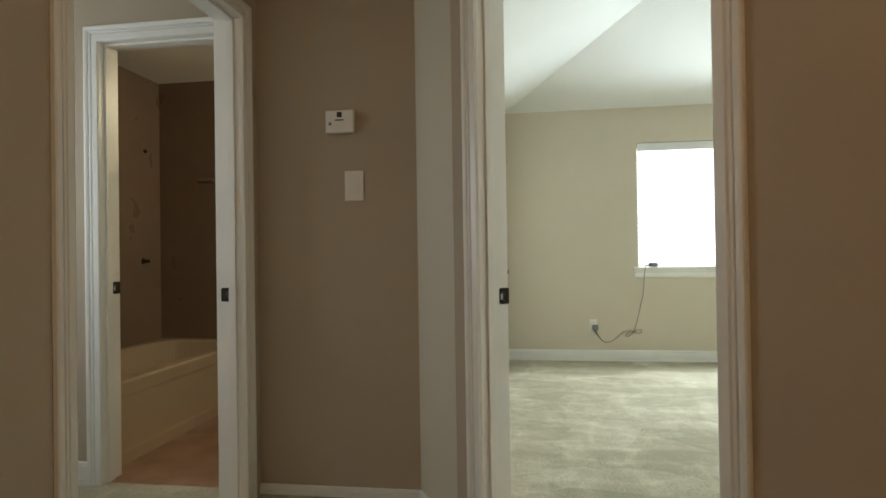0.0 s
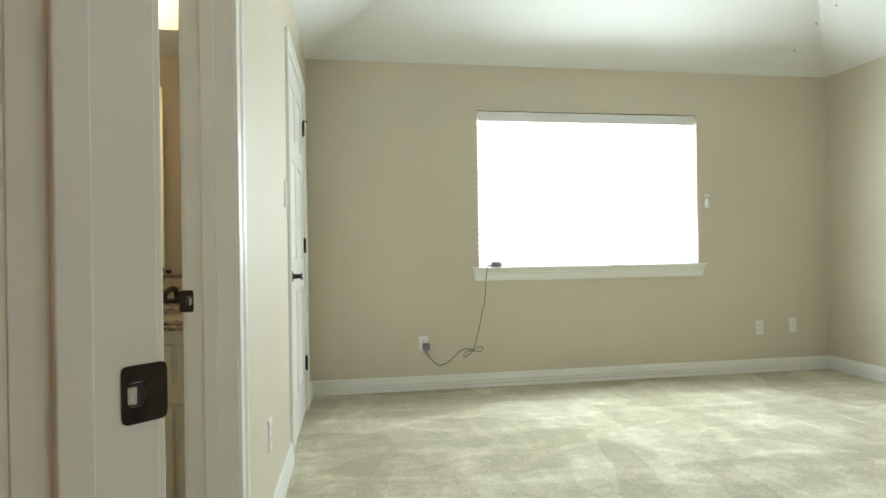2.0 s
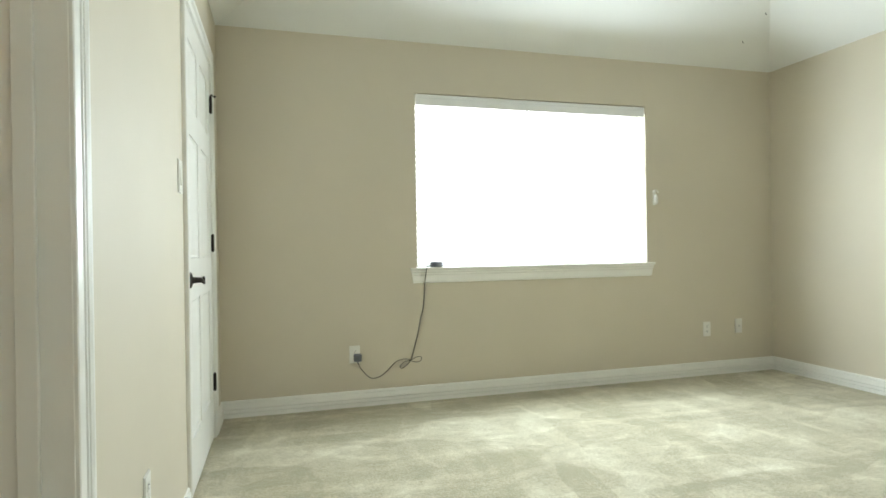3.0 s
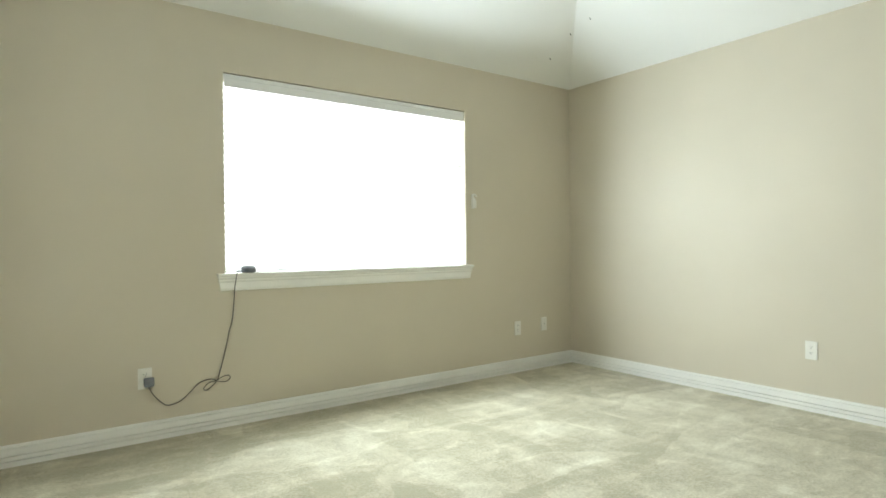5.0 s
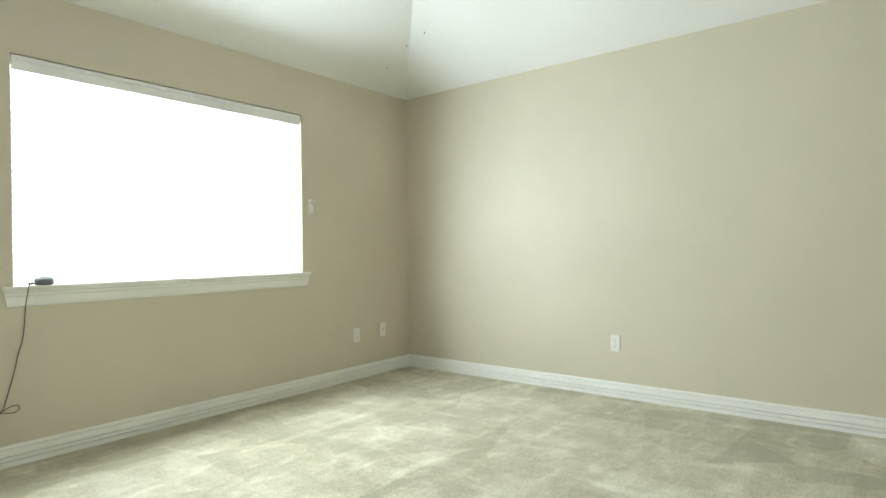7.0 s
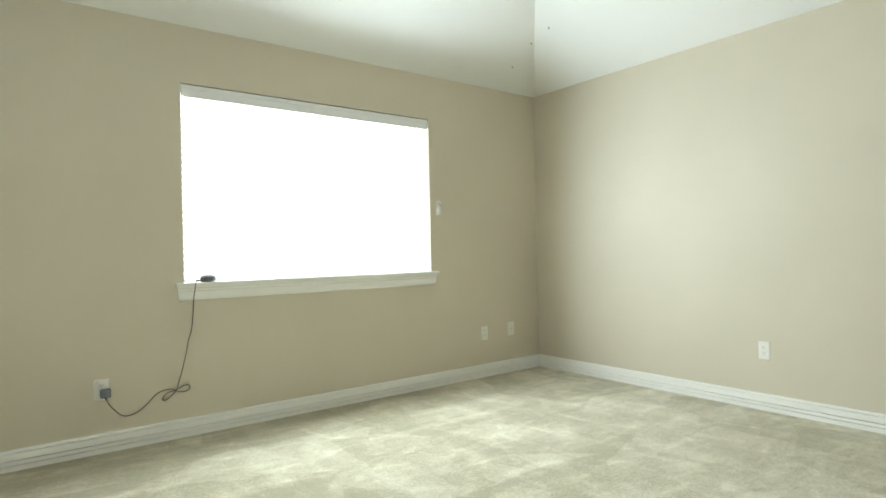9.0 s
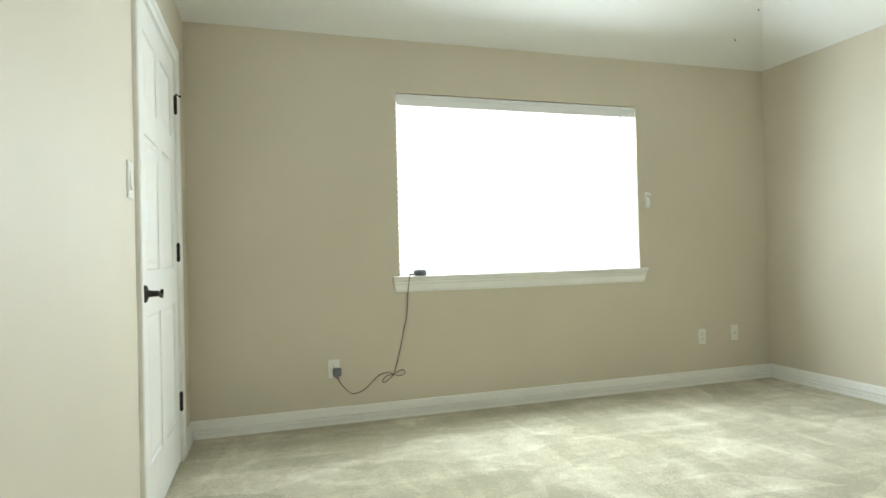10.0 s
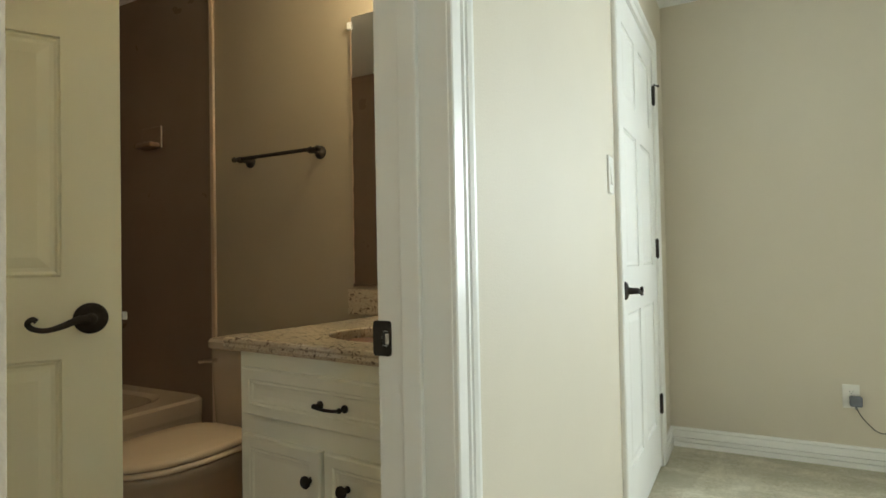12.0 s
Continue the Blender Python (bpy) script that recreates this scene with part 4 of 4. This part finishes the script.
def toilet():
    X = -1.375
    t = thing("toilet", pose(X, BY1 - 0.05, 0), "almond toilet with closed lid between bathtub and vanity", "toilet")
    # bowl and foot, y negative is the front
    bm = bmesh.new()
    loft(bm, [ell(0, -0.38, 0.0, 0.115, 0.24, 40, 0.8), ell(0, -0.38, 0.04, 0.11, 0.235, 40, 0.8), ell(0, -0.36, 0.14, 0.095, 0.20, 40, 0.9), ell(0, -0.39, 0.22, 0.115, 0.215, 40, 1, 0.1),
              ell(0, -0.43, 0.29, 0.155, 0.23, 40, 1, 0.2), ell(0, -0.46, 0.345, 0.18, 0.245, 40, 1, 0.22), ell(0, -0.47, 0.375, 0.186, 0.25, 40, 1, 0.22), ell(0, -0.47, 0.385, 0.180, 0.245, 40, 1, 0.22)])
    part("bowl", bm, ALMOND, t, smooth=True)
    part("tank_deck", boxed(-0.17, 0.17, -0.30, -0.02, 0.30, 0.385, bevel=0.03), ALMOND, t, smooth=True)
    bm = bmesh.new()
    loft(bm, [ell(0, -0.49, 0.386, 0.188, 0.225, 44, 0.95, 0.22, 0.55), ell(0, -0.49, 0.392, 0.192, 0.23, 44, 0.95, 0.22, 0.55), ell(0, -0.49, 0.404, 0.190, 0.228, 44, 0.95, 0.22, 0.55)])
    part("seat", bm, SEATM, t, smooth=True)
    bm = bmesh.new()
    loft(bm, [ell(0, -0.49, 0.407, 0.186, 0.224, 44, 0.95, 0.22, 0.55), ell(0, -0.49, 0.413, 0.191, 0.229, 44, 0.95, 0.22, 0.55), ell(0, -0.49, 0.424, 0.188, 0.226, 44, 0.95, 0.22, 0.55), ell(0, -0.49, 0.430, 0.168, 0.205, 44, 0.95, 0.22, 0.55),
              ell(0, -0.49, 0.433, 0.10, 0.13, 44, 0.95, 0.22, 0.55)])
    part("lid", bm, SEATM, t, "closed almond lid", smooth=True)
    for x in (-0.075, 0.075):
        part("seat_hinge", cyl(bmesh.new(), (x - 0.02, -0.255, 0.41), (x + 0.02, -0.255, 0.41), 0.011, n=14), SEATM, t)
    bm = bmesh.new()
    loft(bm, [ell(0, -0.115, z, rx, ry, 40, 0.35) for z, rx, ry in ((0.385, 0.165, 0.085), (0.40, 0.175, 0.095), (0.62, 0.190, 0.100), (0.70, 0.193, 0.102))])
    tank = part("tank", bm, ALMOND, t, smooth=True)
    bm = bmesh.new()
    loft(bm, [ell(0, -0.115, z, rx, ry, 40, 0.35) for z, rx, ry in ((0.700, 0.199, 0.108), (0.705, 0.203, 0.112), (0.728, 0.203, 0.112), (0.738, 0.195, 0.104))])
    part("tank_lid", bm, ALMOND, t)
    bm = tube(bmesh.new(), [(-0.135, -0.214, 0.655), (-0.135, -0.232, 0.655), (-0.17, -0.236, 0.652), (-0.208, -0.232, 0.646)], [0.009, 0.008, 0.007, 0.008], 10)
    part("flush_lever", bm, CHROME, tank, "small chrome flush lever")


toilet()

CT, VF, VL, VR = 0.83, 3.365, -0.905, BX1 - 0.004     # counter top height, cabinet front, sides
VT = pose(VL, VF, 0, 0, 0, -6) @ pose(-VL, -VF, 0)      # the vanity stands a little askew


def raised_front(parent, name, x0, x1, z0, z1):
    """Overlay drawer or door front with a moulded border, on the plane y = VF."""
    bm = bmesh.new()
    y = VF
    rings = []
    for o, d in ((0, 0.0), (0, 0.015), (0.004, 0.019), (0.030, 0.019), (0.034, 0.015), (0.040, 0.016), (0.044, 0.011), (0.056, 0.009)):
        rings.append([(x0 + o, y - d, z0 + o), (x1 - o, y - d, z0 + o), (x1 - o, y - d, z1 - o), (x0 + o, y - d, z1 - o)])
    loft(bm, rings)
    return part(name, bm, CABP, parent)


def bow_handle(parent, x, z):
    y = VF - 0.019
    bm = tube(bmesh.new(), smooth_pts([(x - 0.042, y, z + 0.003), (x - 0.042, y - 0.022, z + 0.003), (x - 0.025, y - 0.026, z + 0.001), (x, y - 0.027, z + 0.000), (x + 0.025, y - 0.026, z + 0.001), (x + 0.042, y - 0.022, z + 0.003), (x + 0.042, y, z + 0.003)], 5),
              0.0043, 10)
    for s in (-1, 1):
        lathe(bm, [(0.010, 0), (0.010, 0.004), (0.007, 0.008)], Matrix.Translation((x + s * 0.042, y, z + 0.003)) @ Matrix.Rotation(radians(90), 4, "X"), 16)
        bmesh.ops.create_uvsphere(bm, u_segments=12, v_segments=8, radius=0.0068, matrix=Matrix.Translation((x + s * 0.043, y - 0.022, z + 0.003)))
    return part("handle", bm, BRONZE, parent, "dark bronze bow handle", smooth=True)


def knob(parent, x, z):
    bm = lathe(bmesh.new(), [(0.009, 0), (0.008, 0.004), (0.0055, 0.010), (0.007, 0.016), (0.015, 0.020), (0.0165, 0.025), (0.013, 0.030), (0.005, 0.032)],
               Matrix.Translation((x, VF - 0.012, z)) @ Matrix.Rotation(radians(90), 4, "X"), 22)
    return part("knob", bm, BRONZE, parent, "dark bronze round knob", smooth=True)


def vanity():
    t = thing("vanity_cabinet", VT, "cream painted vanity cabinet with raised fronts and bronze pulls", "cabinet")
    bm = boxed(VL, VR, VF, BY1 - 0.004, 0.09, 0.60)
    part("front_rail", boxed(VL, VR, VF, VF + 0.022, 0.60, CT - 0.037), CABP, t)
    for a in ((VL, VL + 0.02, VF + 0.022, BY1 - 0.004), (VR - 0.02, VR, VF + 0.022, BY1 - 0.004)):
        part("side_panel", boxed(*a, 0.60, CT - 0.037), CABP, t)
    part("body", bm, CABP, t)
    part("toe_kick", boxed(VL + 0.01, VR, VF + 0.07, BY1 - 0.004, 0.0, 0.09), CABP, t)
    d = raised_front(t, "drawer", VL + 0.026, -0.270, 0.618, 0.748)
    bow_handle(d, -0.520, 0.678)
    for x0, x1, kx in ((VL + 0.026, -0.570, -0.604), (-0.556, -0.270, -0.480)):
        dr = raised_front(t, "cabinet_door", x0, x1, 0.125, 0.560)
        knob(dr, kx, 0.484)
    dr = raised_front(t, "drawer", -0.256, VR - 0.006, 0.618, 0.748)
    dr = raised_front(t, "cabinet_door", -0.256, VR - 0.008, 0.125, 0.560)


vanity()
BSX = -1.03
BCX, BCY, BRX, BRY = -0.52, 3.61, 0.22, 0.165


def countertop():
    t = thing("granite_countertop", VT, "speckled brown granite countertop with ogee edge and backsplash", "countertop")
    bm = bmesh.new()
    x0, x1, y0, y1 = VL - 0.045, VR + 0.02, VF - 0.028, BY1 + 0.05
    n = 48
    # top with an oval cut-out
    ang = [2 * math.pi * i / n for i in range(n)]

    def on_rect(a, ins=0.0):
        c, s = math.cos(a), math.sin(a)
        X0, X1, Y0, Y1 = x0 + ins, x1, y0 + ins, y1
        k = min(((X1 if c > 0 else X0) - BCX) / c if abs(c) > 1e-6 else 9, ((Y1 if s > 0 else Y0) - BCY) / s if abs(s) > 1e-6 else 9)
        return (BCX + c * k, BCY + s * k)
    corner = [math.atan2(y - BCY, x - BCX) % (2 * math.pi) for x in (x0, x1) for y in (y0, y1)]
    ang = sorted(set(ang + corner))
    prof = [(0.008, 0.0), (0.002, -0.004), (0.0, -0.012), (0.003, -0.018), (0.0, -0.026), (0.004, -0.036), (0.03, -0.0365)]
    rings = [[(BCX + BRX * math.cos(a), BCY + BRY * math.sin(a), CT - 0.030) for a in ang], [(BCX + BRX * math.cos(a), BCY + BRY * math.sin(a), CT - 0.004) for a in ang],
             [(BCX + (BRX + 0.004) * math.cos(a), BCY + (BRY + 0.004) * math.sin(a), CT) for a in ang]]
    for ins, dz in prof:
        rings.append([(*on_rect(a, ins), CT + dz) for a in ang])
    loft(bm, rings, cap=False)
    part("slab", bm, GRANITE, t)
    part("backsplash", boxed(BSX, VR, BY1 - 0.024, BY1 - 0.002, CT + 0.0003, CT + 0.100, bevel=0.002), GRANITE, t).matrix_basis = VT.inverted()


countertop()


def basin():
    t = thing("basin", VT @ pose(BCX, BCY, CT - 0.030), "brown oval undermount basin", "sink")
    bm = bmesh.new()
    loft(bm, [ell(0, 0, z, BRX * k, BRY * k, 44) for z, k in ((-0.001, 1.06), (-0.001, 1.003), (-0.04, 0.97), (-0.09, 0.84), (-0.125, 0.55), (-0.135, 0.16))], cap=False)
    loft(bm, [ell(0, 0, z, BRX * k, BRY * k, 44) for z, k in ((-0.135, 0.16), (-0.140, 0.10))])
    part("bowl", bm, BASINM, t, smooth=True)
    part("drain", lathe(bmesh.new(), [(0.021, -0.139), (0.021, -0.134), (0.016, -0.133)], n=20), BRONZE, t)


basin()


def faucet():
    t = thing("faucet", VT @ pose(-0.50, BY1 - 0.085, CT), "dark bronze faucet behind the basin", "faucet")
    part("base", boxed(-0.075, 0.075, -0.024, 0.024, 0.0, 0.018, bevel=0.008), BRONZE, t, smooth=True)
    pts = smooth_pts([(0, 0, 0.012), (0, -0.004, 0.040), (0, -0.03, 0.062), (0, -0.075, 0.060), (0, -0.115, 0.046), (0, -0.122, 0.036)], 5)
    part("spout", tube(bmesh.new(), pts, 0.011, 14), BRONZE, t, smooth=True)
    for x in (-0.055, 0.055):
        h = part("handle_stem", lathe(bmesh.new(), [(0.016, 0.016), (0.013, 0.03), (0.012, 0.05), (0.006, 0.056)], Matrix.Translation((x, 0, 0)), 16), BRONZE, t, smooth=True)
        part("lever", tube(bmesh.new(), [(x, 0, 0.048), (x + math.copysign(0.03, x), -0.006, 0.056), (x + math.copysign(0.055, x), -0.008, 0.060)], [0.007, 0.006, 0.005], 10), BRONZE, h, smooth=True)


faucet()


def wall_mirror():
    t = thing("wall_mirror", pose(0, BY1, 0), "large frameless wall mirror with worn silvering over the vanity", "mirror")
    x0, x1, z0, z1 = -1.01, BX1 - 0.06, CT + 0.122, 2.03
    rnd = random.Random(3)
    part("glass", boxed(x0, x1, -0.008, -0.002, z0, z1), MIRROR, t)
    # frayed edge where the silver has gone
    bm = bmesh.new()
    k = 60
    zs = [z0 + (z1 - z0) * i / k for i in range(k + 1)]
    wd = [0.003 + 0.008 * abs(noise.noise(Vector((0, 0, z * 9)))) + rnd.uniform(0, 0.002) for z in zs]
    a = [bm.verts.new((x0 - 0.0005, -0.0086, z)) for z in zs]
    b = [bm.verts.new((x0 + w, -0.0086, z)) for z, w in zip(zs, wd)]
    for i in range(k):
        bm.faces.new((a[i], a[i + 1], b[i + 1], b[i]))
    part("worn_edge", bm, TRIMTAN, t, "pale frayed edge of lost silvering")
    part("bottom_channel", boxed(x0, x1, -0.011, -0.001, z0 - 0.010, z0 + 0.0), CHROME, t)
    part("clip", boxed(x0 - 0.012, x0 + 0.008, -0.014, -0.001, z1 - 0.05, z1 - 0.02, bevel=0.002), PLASTIC, t)


wall_mirror()


def towel_bar():
    t = thing("towel_bar", pose(-0.022, BY1, 1.500), "oil-rubbed bronze towel bar on the bathroom wall", "towel bar")
    xa, xb = -1.56, -1.155
    for x in (xa, xb):
        bm = lathe(bmesh.new(), [(0.028, 0.0005), (0.028, 0.006), (0.022, 0.011), (0.012, 0.016), (0.010, 0.045), (0.013, 0.052), (0.015, 0.066), (0.009, 0.076), (0.004, 0.079)],
                   Matrix.Translation((x, 0, 0)) @ Matrix.Rotation(radians(90), 4, "X"), 24)
        part("post", bm, BRONZE, t, smooth=True)
    bm = cyl(bmesh.new(), (xa - 0.03, -0.062, 0.004), (xb + 0.03, -0.062, 0.004), 0.008, n=16)
    for x, s in ((xa, -1), (xb, 1)):
        lathe(bm, [(0.009, 0), (0.0125, 0.006), (0.010, 0.016), (0.004, 0.02)], Matrix.Translation((x + s * 0.028, -0.062, 0.004)) @ Matrix.Rotation(radians(90 * s), 4, "Y"), 14)
    part("bar", bm, BRONZE, t, smooth=True)


towel_bar()


def vanity_light():
    t = thing("vanity_light", pose(-0.62, BY1, 2.24), "bronze bar light with lit globe bulbs over the mirror", "wall lamp")
    part("back_bar", boxed(-0.28, 0.28, -0.030, -0.001, -0.045, 0.045, bevel=0.006), BRONZE, t)
    for x in (-0.19, 0.0, 0.19):
        part("socket", cyl(bmesh.new(), (x, -0.03, 0), (x, -0.06, 0), 0.022, n=16), BRONZE, t)
        bm = bmesh.new()
        bmesh.ops.create_uvsphere(bm, u_segments=18, v_segments=12, radius=0.038, matrix=Matrix.Translation((x, -0.095, 0)))
        p = part("bulb", bm, BULB, t, "lit warm globe bulb", smooth=True)
        p.visible_shadow = False


vanity_light()


def ceiling_vent():
    t = thing("ceiling_vent", pose(-1.02, 3.14, H), "small dark slotted vent in the bathroom ceiling", "vent")
    bm = bmesh.new()
    for a in ((-0.13, 0.13, 0.055, 0.075), (-0.13, 0.13, -0.075, -0.055), (-0.13, -0.11, -0.055, 0.055), (0.11, 0.13, -0.055, 0.055)):
        box(bm, a[0], a[1], a[2], a[3], -0.008, -0.0005)
    part("frame", bm, CEIL, t)
    part("backing", boxed(-0.11, 0.11, -0.055, 0.055, -0.002, -0.0006), DARK, t)
    for i in range(6):
        s = part("slat", boxed(-0.11, 0.11, -0.006, 0.006, -0.0007, 0.0007), CEIL, t)
        s.matrix_basis = pose(0, -0.045 + 0.018 * i, -0.0062, 35, 0, 0)


ceiling_vent()


# Unseen ceiling fitting added to go with the hall's fill light.
def hall_fill_fitting():
    t = thing("hall_fill_lamp", pose(0.30, -0.60, H), "unseen round frosted fill lamp added on the hall ceiling", "ceiling lamp")
    part("base", lathe(bmesh.new(), [(0.15, -0.0005), (0.15, -0.02), (0.14, -0.026)], n=32), TRIM, t)
    p = part("shade", lathe(bmesh.new(), [(0.135, -0.024), (0.13, -0.06), (0.09, -0.09), (0.02, -0.10)], n=32), BULB, t, "lit frosted glass shade", smooth=True)
    p.visible_shadow = False


hall_fill_fitting()
